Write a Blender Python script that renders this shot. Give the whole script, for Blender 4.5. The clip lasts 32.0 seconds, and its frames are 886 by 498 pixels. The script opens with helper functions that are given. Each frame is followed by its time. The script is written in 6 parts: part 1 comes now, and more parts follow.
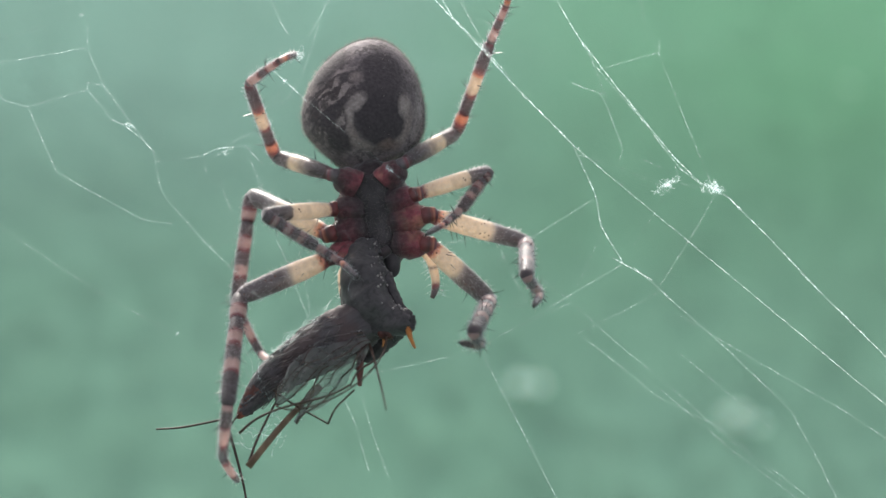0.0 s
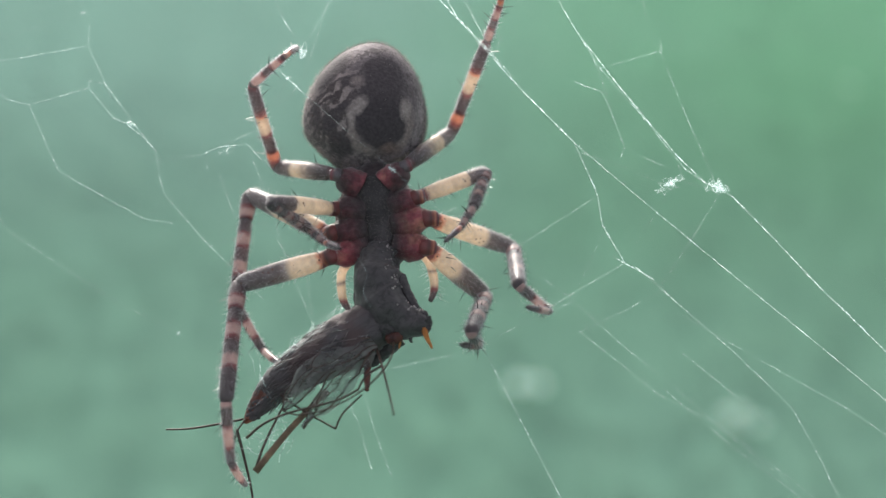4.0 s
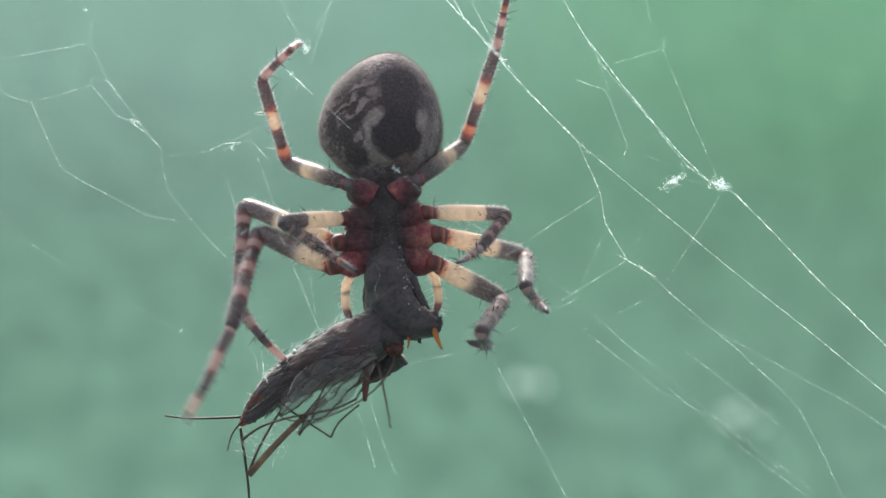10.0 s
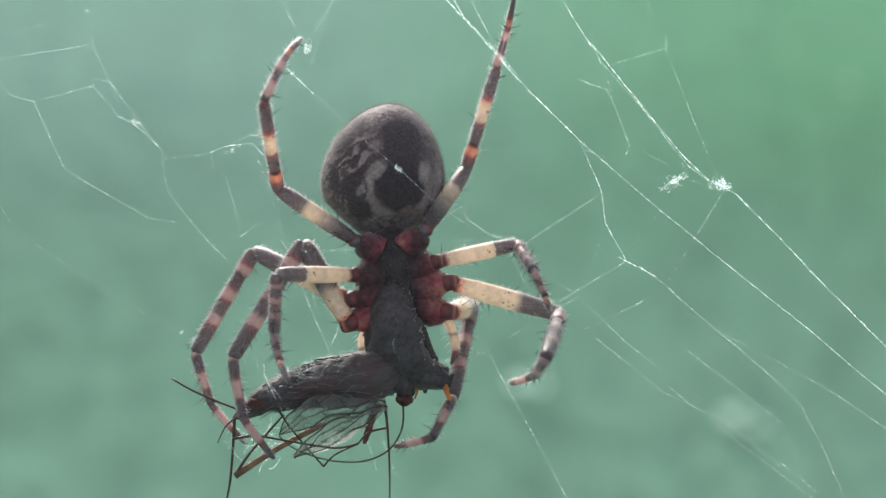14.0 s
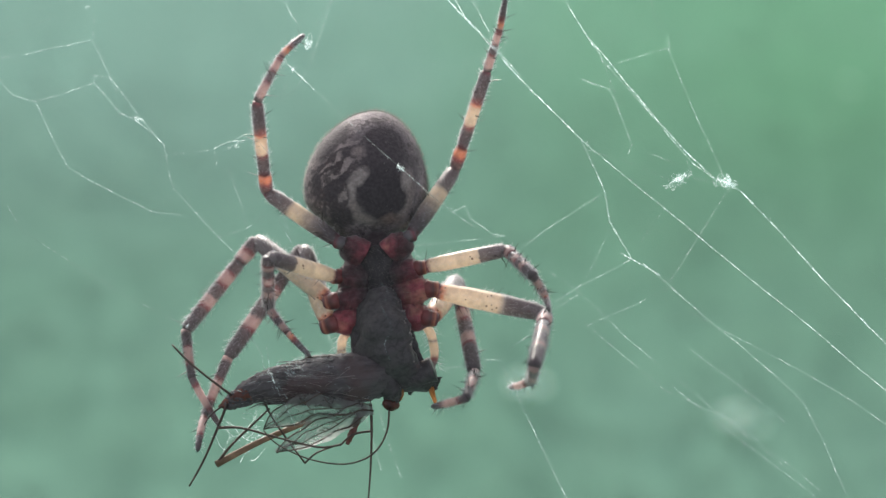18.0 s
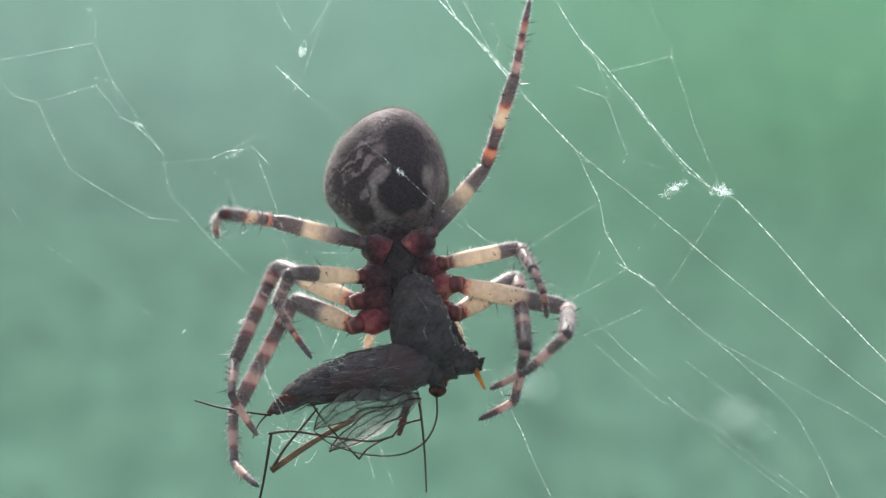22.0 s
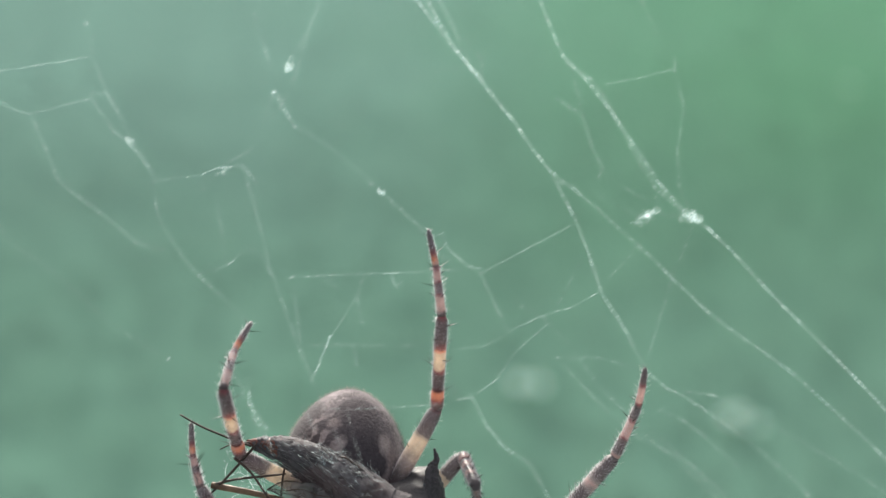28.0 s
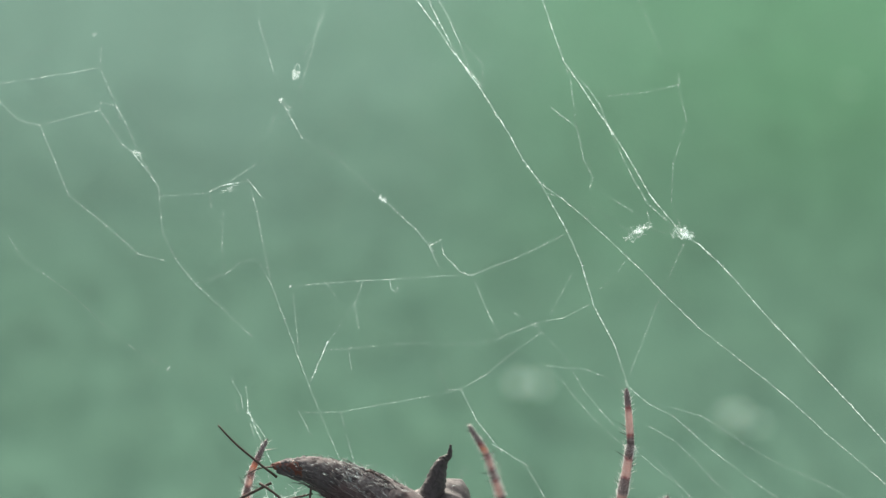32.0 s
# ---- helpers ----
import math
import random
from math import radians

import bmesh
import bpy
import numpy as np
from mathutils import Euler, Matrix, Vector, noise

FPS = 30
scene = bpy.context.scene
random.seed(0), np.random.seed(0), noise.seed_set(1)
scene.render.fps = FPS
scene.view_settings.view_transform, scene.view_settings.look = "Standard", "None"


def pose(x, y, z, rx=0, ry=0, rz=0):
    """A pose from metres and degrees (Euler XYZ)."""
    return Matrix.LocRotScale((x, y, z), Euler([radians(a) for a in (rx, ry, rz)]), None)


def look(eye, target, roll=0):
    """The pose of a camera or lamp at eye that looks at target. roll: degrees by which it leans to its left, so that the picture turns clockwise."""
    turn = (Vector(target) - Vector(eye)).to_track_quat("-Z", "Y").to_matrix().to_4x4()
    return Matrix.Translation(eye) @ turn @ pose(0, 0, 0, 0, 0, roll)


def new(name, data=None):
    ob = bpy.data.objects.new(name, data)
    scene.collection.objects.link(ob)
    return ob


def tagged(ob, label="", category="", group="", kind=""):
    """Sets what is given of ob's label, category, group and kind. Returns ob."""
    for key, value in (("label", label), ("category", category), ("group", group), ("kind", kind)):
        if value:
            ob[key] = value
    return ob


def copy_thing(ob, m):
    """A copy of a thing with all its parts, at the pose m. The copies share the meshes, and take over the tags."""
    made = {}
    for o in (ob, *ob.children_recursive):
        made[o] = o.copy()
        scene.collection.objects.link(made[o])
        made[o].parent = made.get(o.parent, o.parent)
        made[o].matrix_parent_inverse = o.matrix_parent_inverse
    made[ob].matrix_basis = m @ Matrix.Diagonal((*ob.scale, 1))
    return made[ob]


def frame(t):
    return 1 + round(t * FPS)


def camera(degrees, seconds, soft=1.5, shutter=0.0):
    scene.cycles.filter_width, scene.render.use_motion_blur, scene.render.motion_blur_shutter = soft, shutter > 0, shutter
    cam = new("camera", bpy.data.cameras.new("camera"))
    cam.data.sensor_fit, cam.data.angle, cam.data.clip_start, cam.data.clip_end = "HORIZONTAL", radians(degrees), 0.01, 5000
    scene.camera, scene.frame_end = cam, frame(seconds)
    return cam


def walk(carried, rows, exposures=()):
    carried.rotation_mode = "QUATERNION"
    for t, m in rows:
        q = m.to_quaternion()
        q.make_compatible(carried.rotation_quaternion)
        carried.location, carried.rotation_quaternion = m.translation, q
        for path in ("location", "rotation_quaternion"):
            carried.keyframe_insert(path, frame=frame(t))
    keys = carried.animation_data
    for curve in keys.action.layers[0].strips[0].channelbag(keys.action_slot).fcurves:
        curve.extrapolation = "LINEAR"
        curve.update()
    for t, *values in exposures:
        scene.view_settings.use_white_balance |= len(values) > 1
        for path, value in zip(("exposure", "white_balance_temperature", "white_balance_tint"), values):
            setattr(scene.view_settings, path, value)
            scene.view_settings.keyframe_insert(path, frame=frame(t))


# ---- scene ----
# One macro shot: an orb-weaver hangs head down in a torn web and turns its wrapped
# catch; behind, far out of focus, a lawn.
# The web's sheet faces the lens. Places on it are given in web units (UNIT metres),
# x to the right, y down, with a depth towards the lens.
UNIT = 0.05 / 1568
LENS = 40.0
REACH = 784 / math.tan(radians(LENS / 2))      # lens to web, in web units

cam = camera(LENS, 32.0, soft=1.4, shutter=0.5)
CAM = pose(0, 0, 0, 65, 0, 0) @ Matrix.Translation((0, 0, REACH * UNIT))
WEB = pose(0, 0, 0, 65, 0, 0)                  # web sheet: x right, y up, z to the lens
cam.data.dof.use_dof = True
cam.data.dof.focus_distance = REACH * UNIT + 0.0012
cam.data.dof.aperture_fstop = 23.0
walk(cam, [(0.0, CAM), (32.0, CAM)], exposures=[(0.0, 0.50, 6500, 10), (23.5, 0.50, 6500, 10), (27.0, 0.42, 6540, 9), (29.0, 0.31, 6600, 7), (31.0, 0.30, 6820, 6), (32.0, 0.30, 6930, 8)])

# ---- light ----
world = bpy.data.worlds.new("sky")
scene.world = world
world.use_nodes = True
wn = world.node_tree.nodes
sky = wn.new("ShaderNodeTexSky")
sky.sky_type = "NISHITA"
sky.sun_disc = False
sky.sun_elevation = radians(25)
sky.sun_rotation = radians(-12)
haze = wn.new("ShaderNodeHueSaturation")       # thin white cloud takes the blue out
haze.inputs["Saturation"].default_value = 0.35
world.node_tree.links.new(sky.outputs[0], haze.inputs["Color"])
world.node_tree.links.new(haze.outputs[0], wn["Background"].inputs[0])
wn["Background"].inputs[1].default_value = 0.31
sky.air_density, sky.dust_density, sky.ozone_density = 0.8, 5.0, 0.3

sun = new("sun", bpy.data.lights.new("sun", "SUN"))
sun.data.energy = 2.7
sun.data.angle = radians(6)
sun.data.color = (1.0, 0.95, 0.88)
sun.matrix_world = look((-2.2, 10.0, 4.8), (0, 0, 0))


# ---- materials ----
def material(name):
    m = bpy.data.materials.new(name)
    m.use_nodes = True
    return m, m.node_tree.nodes, m.node_tree.links, m.node_tree.nodes["Principled BSDF"]


def node(nodes, kind, **sockets):
    n = nodes.new(kind)
    for key, value in sockets.items():
        n.inputs[key.replace("_", " ")].default_value = value
    return n


def ramp(nodes, stops, mode="LINEAR"):
    n = nodes.new("ShaderNodeValToRGB")
    n.color_ramp.interpolation = mode
    el = n.color_ramp.elements
    while len(el) < len(stops):
        el.new(0.5)
    for e, (p, c) in zip(el, stops):
        e.position, e.color = p, (*c, 1)
    return n


def mix(nodes, links, a, b, fac, how="MIX"):
    n = nodes.new("ShaderNodeMix")
    n.data_type, n.blend_type = "RGBA", how
    for sock, v in ((0, fac), (6, a), (7, b)):
        if hasattr(v, "is_linked"):
            links.new(v, n.inputs[sock])
        elif isinstance(v, tuple):
            n.inputs[sock].default_value = (*v, 1)
        else:
            n.inputs[sock].default_value = v
    return n.outputs[2]


def see_through(m, nodes, links, bsdf, colour, share):
    """Lets a share of the light that falls on the far side shine through."""
    t = nodes.new("ShaderNodeBsdfTranslucent")
    s = nodes.new("ShaderNodeMixShader")
    s.inputs[0].default_value = share
    if hasattr(colour, "is_linked"):
        g = nodes.new("ShaderNodeGamma")
        g.inputs[1].default_value = 0.55
        links.new(colour, g.inputs[0])
        links.new(g.outputs[0], t.inputs[0])
    else:
        t.inputs[0].default_value = (*colour, 1)
    links.new(bsdf.outputs[0], s.inputs[1])
    links.new(t.outputs[0], s.inputs[2])
    links.new(s.outputs[0], nodes["Material Output"].inputs[0])


def bump(nodes, links, bsdf, height, strength, distance):
    b = node(nodes, "ShaderNodeBump", Strength=strength, Distance=distance)
    links.new(height, b.inputs["Height"])
    links.new(b.outputs[0], bsdf.inputs["Normal"])


def lawn_material(name, share=0.0):
    m, n, l, b = material(name)
    co = n.new("ShaderNodeTexCoord")
    big = node(n, "ShaderNodeTexNoise", Scale=1.1, Detail=2.0)
    mid = node(n, "ShaderNodeTexNoise", Scale=9.0, Detail=3.0)
    fine = node(n, "ShaderNodeTexNoise", Scale=70.0, Detail=2.0)
    for t in (big, mid, fine):
        l.new(co.outputs["Object"], t.inputs["Vector"])
    sep = n.new("ShaderNodeSeparateXYZ")
    l.new(co.outputs["Object"], sep.inputs[0])
    # blue-green grass gives way to fresher grass farther off to the side
    ahead = n.new("ShaderNodeMath")
    ahead.operation = "MAXIMUM"
    ahead.inputs[1].default_value = 0.5
    l.new(sep.outputs[1], ahead.inputs[0])
    slant = n.new("ShaderNodeMath")
    slant.operation = "DIVIDE"
    l.new(sep.outputs[0], slant.inputs[0])
    l.new(ahead.outputs[0], slant.inputs[1])
    side = n.new("ShaderNodeMapRange")
    for sock, v in ((1, -0.4), (2, 0.4), (3, 0.0), (4, 1.0)):
        side.inputs[sock].default_value = v
    l.new(slant.outputs[0], side.inputs[0])
    lean = ramp(n, [(0.30, (0.20,) * 3), (0.46, (0.34,) * 3), (0.625, (0.72,) * 3), (0.875, (1.0,) * 3)])
    l.new(side.outputs[0], lean.inputs[0])
    less = n.new("ShaderNodeMath")
    less.operation = "SUBTRACT"
    less.inputs[1].default_value = 0.5
    l.new(lean.outputs[0], less.inputs[0])
    far = n.new("ShaderNodeMapRange")
    for sock, v in ((1, 1.85), (2, 3.45), (3, 0.0), (4, 1.0)):
        far.inputs[sock].default_value = v
    l.new(sep.outputs[1], far.inputs[0])
    add = n.new("ShaderNodeMath")
    add.operation = "MULTIPLY_ADD"
    l.new(less.outputs[0], add.inputs[0])
    l.new(far.outputs[0], add.inputs[1])
    add.inputs[2].default_value = 0.20
    wob = n.new("ShaderNodeMath")
    wob.operation = "MULTIPLY_ADD"
    l.new(big.outputs[0], wob.inputs[0])
    wob.inputs[1].default_value = 0.3
    l.new(add.outputs[0], wob.inputs[2])
    fresh = ramp(n, [(0.05, (0.0705, 0.124, 0.1040)), (0.95, (0.0465, 0.1125, 0.0665))])
    l.new(wob.outputs[0], fresh.inputs[0])
    tone = ramp(n, [(0.3, (0.88, 0.89, 0.90)), (0.7, (1.12, 1.11, 1.10))])
    l.new(mid.outputs[0], tone.inputs[0])
    blade = ramp(n, [(0.35, (0.8, 0.8, 0.8)), (0.65, (1.2, 1.2, 1.2))])
    l.new(fine.outputs[0], blade.inputs[0])
    c = mix(n, l, fresh.outputs[0], tone.outputs[0], 1.0, "MULTIPLY")
    c = mix(n, l, c, blade.outputs[0], 1.0, "MULTIPLY")
    # haze put into the colour: the grass farther off is painted paler
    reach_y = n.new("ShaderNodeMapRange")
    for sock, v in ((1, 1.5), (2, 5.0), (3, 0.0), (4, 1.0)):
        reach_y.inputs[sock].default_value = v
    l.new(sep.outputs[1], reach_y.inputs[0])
    far_haze = ramp(n, [(0.02, (0.545,) * 3), (0.20, (0.525,) * 3), (0.40, (0.535,) * 3), (0.71, (0.67,) * 3), (1.0, (0.72,) * 3)])
    l.new(reach_y.outputs[0], far_haze.inputs[0])
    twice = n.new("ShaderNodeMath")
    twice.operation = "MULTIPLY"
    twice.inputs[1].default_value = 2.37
    l.new(far_haze.outputs[0], twice.inputs[0])
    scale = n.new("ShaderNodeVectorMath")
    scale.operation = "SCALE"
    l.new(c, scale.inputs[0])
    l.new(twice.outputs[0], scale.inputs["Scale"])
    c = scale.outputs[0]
    l.new(c, b.inputs["Base Color"])
    b.inputs["Roughness"].default_value = 1.0
    b.inputs["Specular IOR Level"].default_value = 0.0
    if share:
        see_through(m, n, l, b, c, share)
    return m


CREAM, ROSE, AMBER, RUST, DARK, GREY = (0.72, 0.57, 0.42), (0.54, 0.36, 0.335), (0.70, 0.28, 0.17), (0.21, 0.060, 0.070), (0.108, 0.088, 0.096), (0.25, 0.22, 0.22)
DIM, ASH = (0.104, 0.088, 0.095), (0.25, 0.205, 0.20)


def banded(name, stops, share=0.5, spots=False, axis=2):
    m, n, l, b = material(name)
    co = n.new("ShaderNodeTexCoord")
    sep = n.new("ShaderNodeSeparateXYZ")
    l.new(co.outputs["Generated"], sep.inputs[0])
    grain = node(n, "ShaderNodeTexNoise", Scale=2600.0, Detail=4.0)
    l.new(co.outputs["Object"], grain.inputs["Vector"])
    wob = n.new("ShaderNodeMath")
    wob.operation = "MULTIPLY_ADD"
    l.new(grain.outputs[0], wob.inputs[0])
    wob.inputs[1].default_value = 0.09
    l.new(sep.outputs[axis], wob.inputs[2])
    off = n.new("ShaderNodeMath")
    off.operation = "SUBTRACT"
    l.new(wob.outputs[0], off.inputs[0])
    off.inputs[1].default_value = 0.045
    r = ramp(n, stops)
    l.new(off.outputs[0], r.inputs[0])
    mottle = ramp(n, [(0.33, (0.58, 0.54, 0.52)), (0.68, (1.22, 1.2, 1.18))])
    l.new(grain.outputs[0], mottle.inputs[0])
    c = mix(n, l, r.outputs[0], mottle.outputs[0], 0.55, "MULTIPLY")
    if spots:
        v = node(n, "ShaderNodeTexVoronoi", Scale=3300.0)
        l.new(co.outputs["Object"], v.inputs["Vector"])
        # specks of uneven size, in clusters
        herd = node(n, "ShaderNodeTexNoise", Scale=1100.0, Detail=2.0)
        l.new(co.outputs["Object"], herd.inputs["Vector"])
        size = n.new("ShaderNodeMapRange")
        for sock, q in ((1, 0.40), (2, 0.68), (3, 0.24), (4, -0.10)):
            size.inputs[sock].default_value = q
        l.new(herd.outputs[0], size.inputs[0])
        near = n.new("ShaderNodeMath")
        near.operation = "ADD"
        l.new(v.outputs["Distance"], near.inputs[0])
        l.new(size.outputs[0], near.inputs[1])
        s = ramp(n, [(0.16, (1, 1, 1)), (0.25, (0, 0, 0))])
        l.new(near.outputs[0], s.inputs[0])
        c = mix(n, l, c, (0.09, 0.04, 0.025), s.outputs[0])
    l.new(c, b.inputs["Base Color"])
    b.inputs["Roughness"].default_value = 0.40
    b.inputs["Specular IOR Level"].default_value = 0.5
    b.inputs["Coat Weight"].default_value = 0.22
    b.inputs["Coat Roughness"].default_value = 0.22
    b.inputs["Sheen Weight"].default_value = 0.6
    b.inputs["Sheen Roughness"].default_value = 0.35
    b.inputs["Sheen Tint"].default_value = (0.90, 0.92, 0.97, 1)
    bump(n, l, b, grain.outputs[0], 0.35, 0.00006)
    see_through(m, n, l, b, c, share)
    return m


def plain(name, colour, rough=0.5, share=0.0, scale=2000.0, spread=0.35, bumpy=0.4, spec=0.3, through_colour=None, sheen=0.0):
    m, n, l, b = material(name)
    co = n.new("ShaderNodeTexCoord")
    grain = node(n, "ShaderNodeTexNoise", Scale=scale, Detail=5.0)
    big = node(n, "ShaderNodeTexNoise", Scale=scale * 0.17, Detail=2.0)
    l.new(co.outputs["Object"], grain.inputs["Vector"])
    l.new(co.outputs["Object"], big.inputs["Vector"])
    a = ramp(n, [(0.3, (1 - spread,) * 3), (0.7, (1 + spread,) * 3)])
    l.new(grain.outputs[0], a.inputs[0])
    a2 = ramp(n, [(0.3, (1 - spread,) * 3), (0.7, (1 + spread,) * 3)])
    l.new(big.outputs[0], a2.inputs[0])
    c = mix(n, l, colour, a.outputs[0], 1.0, "MULTIPLY")
    c = mix(n, l, c, a2.outputs[0], 1.0, "MULTIPLY")
    l.new(c, b.inputs["Base Color"])
    b.inputs["Roughness"].default_value = rough
    b.inputs["Specular IOR Level"].default_value = spec
    b.inputs["Sheen Weight"].default_value = sheen
    b.inputs["Sheen Roughness"].default_value = 0.5
    bump(n, l, b, grain.outputs[0], bumpy, 0.00008)
    if share:
        see_through(m, n, l, b, through_colour or c, share)
    return m


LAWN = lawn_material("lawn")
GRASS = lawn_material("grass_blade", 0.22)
FEMUR_FRONT = banded("banded_front_femur", [(0.0, RUST), (0.06, RUST), (0.09, AMBER), (0.13, CREAM), (0.38, CREAM), (0.45, GREY), (0.51, DIM), (0.92, DIM), (1.0, GREY)], 0.48, True)
FEMUR_SECOND = banded("banded_second_femur", [(0.0, RUST), (0.06, RUST), (0.09, AMBER), (0.13, CREAM), (0.57, CREAM), (0.61, GREY), (0.64, DIM), (0.92, DIM), (1.0, GREY)], 0.5, True)
FEMUR_THIRD = banded("banded_third_femur", [(0.0, DARK), (0.08, RUST), (0.13, CREAM), (0.67, CREAM), (0.69, DIM), (0.92, DARK), (1.0, GREY)], 0.52, True)
FEMUR_HIND = banded("banded_hind_femur", [(0.0, RUST), (0.08, DARK), (0.18, DIM), (0.36, ASH), (0.52, CREAM), (0.62, CREAM), (0.68, DARK), (0.94, DARK), (1.0, RUST)], 0.6)
PATELLA = banded("banded_patella", [(0.0, DARK), (0.3, DARK), (0.48, RUST), (0.62, AMBER), (0.82, AMBER), (0.92, RUST), (1.0, DARK)], 0.62)
PATELLA_FRONT = banded("banded_front_patella", [(0.0, DARK), (0.40, DARK), (0.52, RUST), (0.64, ROSE), (0.80, ROSE), (0.90, RUST), (1.0, DARK)], 0.6)
TIBIA_FRONT = banded("banded_front_tibia", [(0.0, DARK), (0.16, DARK), (0.20, RUST), (0.24, ROSE), (0.31, ROSE), (0.35, RUST), (0.40, DARK), (0.52, DARK), (0.55, ROSE), (0.63, ROSE), (0.66, RUST), (0.71, DARK), (1.0, DARK)], 0.62)
TIBIA_HIND = banded("banded_hind_tibia", [(0.0, RUST), (0.10, DARK), (0.24, DARK), (0.29, RUST), (0.35, CREAM), (0.53, CREAM), (0.57, AMBER), (0.61, RUST), (0.68, DARK), (0.94, DARK), (1.0, RUST)], 0.62)
META = banded("banded_metatarsus", [(0.0, DARK), (0.08, DARK), (0.13, ROSE), (0.36, ROSE), (0.42, RUST), (0.47, DARK), (0.62, DARK), (0.66, RUST), (0.70, ROSE), (0.84, ROSE), (0.9, RUST), (1.0, DARK)], 0.62)
TIBIA_GREY = banded("ashy_tibia", [(0.0, DIM), (0.16, DARK), (0.20, GREY), (0.24, ROSE), (0.31, ASH), (0.36, DIM), (0.42, DARK), (0.52, DARK), (0.56, ASH), (0.63, ROSE), (0.67, GREY), (0.72, DARK), (1.0, DARK)], 0.58)
META_FRONT = banded("banded_front_metatarsus", [(0.0, ROSE), (0.05, ROSE), (0.10, DARK), (0.34, DARK), (0.39, RUST), (0.43, ROSE), (0.67, ROSE), (0.72, RUST), (0.77, DARK), (1.0, DARK)], 0.62)
TARSUS_FRONT = banded("banded_front_tarsus", [(0.0, DARK), (0.10, DARK), (0.16, RUST), (0.21, ROSE), (0.56, ROSE), (0.64, RUST), (0.72, DARK), (1.0, DARK)], 0.55)
TARSUS = banded("banded_tarsus", [(0.0, ROSE), (0.18, AMBER), (0.32, RUST), (0.5, DARK), (1.0, DARK)], 0.4)
PALP = banded("banded_palp", [(0.0, DARK), (0.16, DARK), (0.24, RUST), (0.32, CREAM), (0.5, CREAM), (0.56, DARK), (0.62, CREAM), (0.85, CREAM), (0.92, RUST), (1.0, AMBER)], 0.55, axis=1)


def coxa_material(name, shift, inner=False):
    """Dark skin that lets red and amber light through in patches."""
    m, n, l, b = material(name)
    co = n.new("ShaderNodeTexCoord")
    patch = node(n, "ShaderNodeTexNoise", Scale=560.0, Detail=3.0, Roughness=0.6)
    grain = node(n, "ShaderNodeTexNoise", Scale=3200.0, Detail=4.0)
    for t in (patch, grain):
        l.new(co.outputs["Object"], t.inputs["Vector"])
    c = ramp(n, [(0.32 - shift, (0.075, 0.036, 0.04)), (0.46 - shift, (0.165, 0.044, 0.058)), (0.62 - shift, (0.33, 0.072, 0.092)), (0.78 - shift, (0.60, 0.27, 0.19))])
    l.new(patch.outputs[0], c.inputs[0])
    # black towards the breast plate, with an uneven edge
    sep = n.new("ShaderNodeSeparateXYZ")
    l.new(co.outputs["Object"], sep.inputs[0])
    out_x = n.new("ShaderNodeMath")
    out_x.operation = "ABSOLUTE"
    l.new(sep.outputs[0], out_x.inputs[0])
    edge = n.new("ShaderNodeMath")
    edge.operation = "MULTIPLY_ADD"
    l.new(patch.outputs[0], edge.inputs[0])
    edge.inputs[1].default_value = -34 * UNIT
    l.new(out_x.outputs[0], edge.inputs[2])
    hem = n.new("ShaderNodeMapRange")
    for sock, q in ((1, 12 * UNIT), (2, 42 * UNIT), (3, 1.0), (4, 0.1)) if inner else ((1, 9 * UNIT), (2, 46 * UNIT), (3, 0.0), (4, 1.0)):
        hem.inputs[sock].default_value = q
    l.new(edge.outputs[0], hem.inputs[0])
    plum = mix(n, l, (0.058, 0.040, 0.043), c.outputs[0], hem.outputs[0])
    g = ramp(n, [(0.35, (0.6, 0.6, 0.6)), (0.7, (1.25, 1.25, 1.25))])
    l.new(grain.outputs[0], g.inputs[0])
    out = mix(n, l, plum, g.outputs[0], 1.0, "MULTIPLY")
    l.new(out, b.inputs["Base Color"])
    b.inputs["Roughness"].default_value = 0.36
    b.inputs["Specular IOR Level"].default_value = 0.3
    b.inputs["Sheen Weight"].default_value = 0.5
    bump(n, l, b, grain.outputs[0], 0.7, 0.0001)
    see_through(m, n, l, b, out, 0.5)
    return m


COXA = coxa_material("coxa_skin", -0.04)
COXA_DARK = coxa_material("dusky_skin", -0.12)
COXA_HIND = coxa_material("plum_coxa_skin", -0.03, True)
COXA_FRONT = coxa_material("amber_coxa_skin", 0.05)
TROCHANTER = banded("maroon_joint", [(0.0, (0.22, 0.05, 0.05)), (0.3, (0.17, 0.05, 0.05)), (0.55, (0.10, 0.045, 0.045)), (0.68, (0.26, 0.075, 0.055)), (0.80, (0.50, 0.20, 0.13)), (0.88, RUST), (1.0, DARK)], 0.5)
TROCHANTER_HIND = banded("dusky_joint", [(0.0, DIM), (0.5, DARK), (0.8, RUST), (1.0, DARK)], 0.4)
CARAPACE = plain("carapace", (0.075, 0.056, 0.055), 0.5, 0.0, 1800.0, 0.4, 0.6, 0.2, sheen=0.3)
STERNUM = plain("sternum", (0.032, 0.027, 0.0285), 0.65, 0.0, 1500.0, 0.5, 0.5, 0.15, sheen=0.25)
HAIR = plain("pale_hair", (0.46, 0.43, 0.43), 0.5, 0.72, 900.0, 0.2, 0.0, through_colour=(0.85, 0.84, 0.86))
FUZZ = plain("grey_fuzz", (0.21, 0.18, 0.17), 0.6, 0.4, 900.0, 0.2, 0.0)
SPINE = plain("dark_spine", (0.02, 0.015, 0.014), 0.35, 0.0, 900.0, 0.2, 0.0)


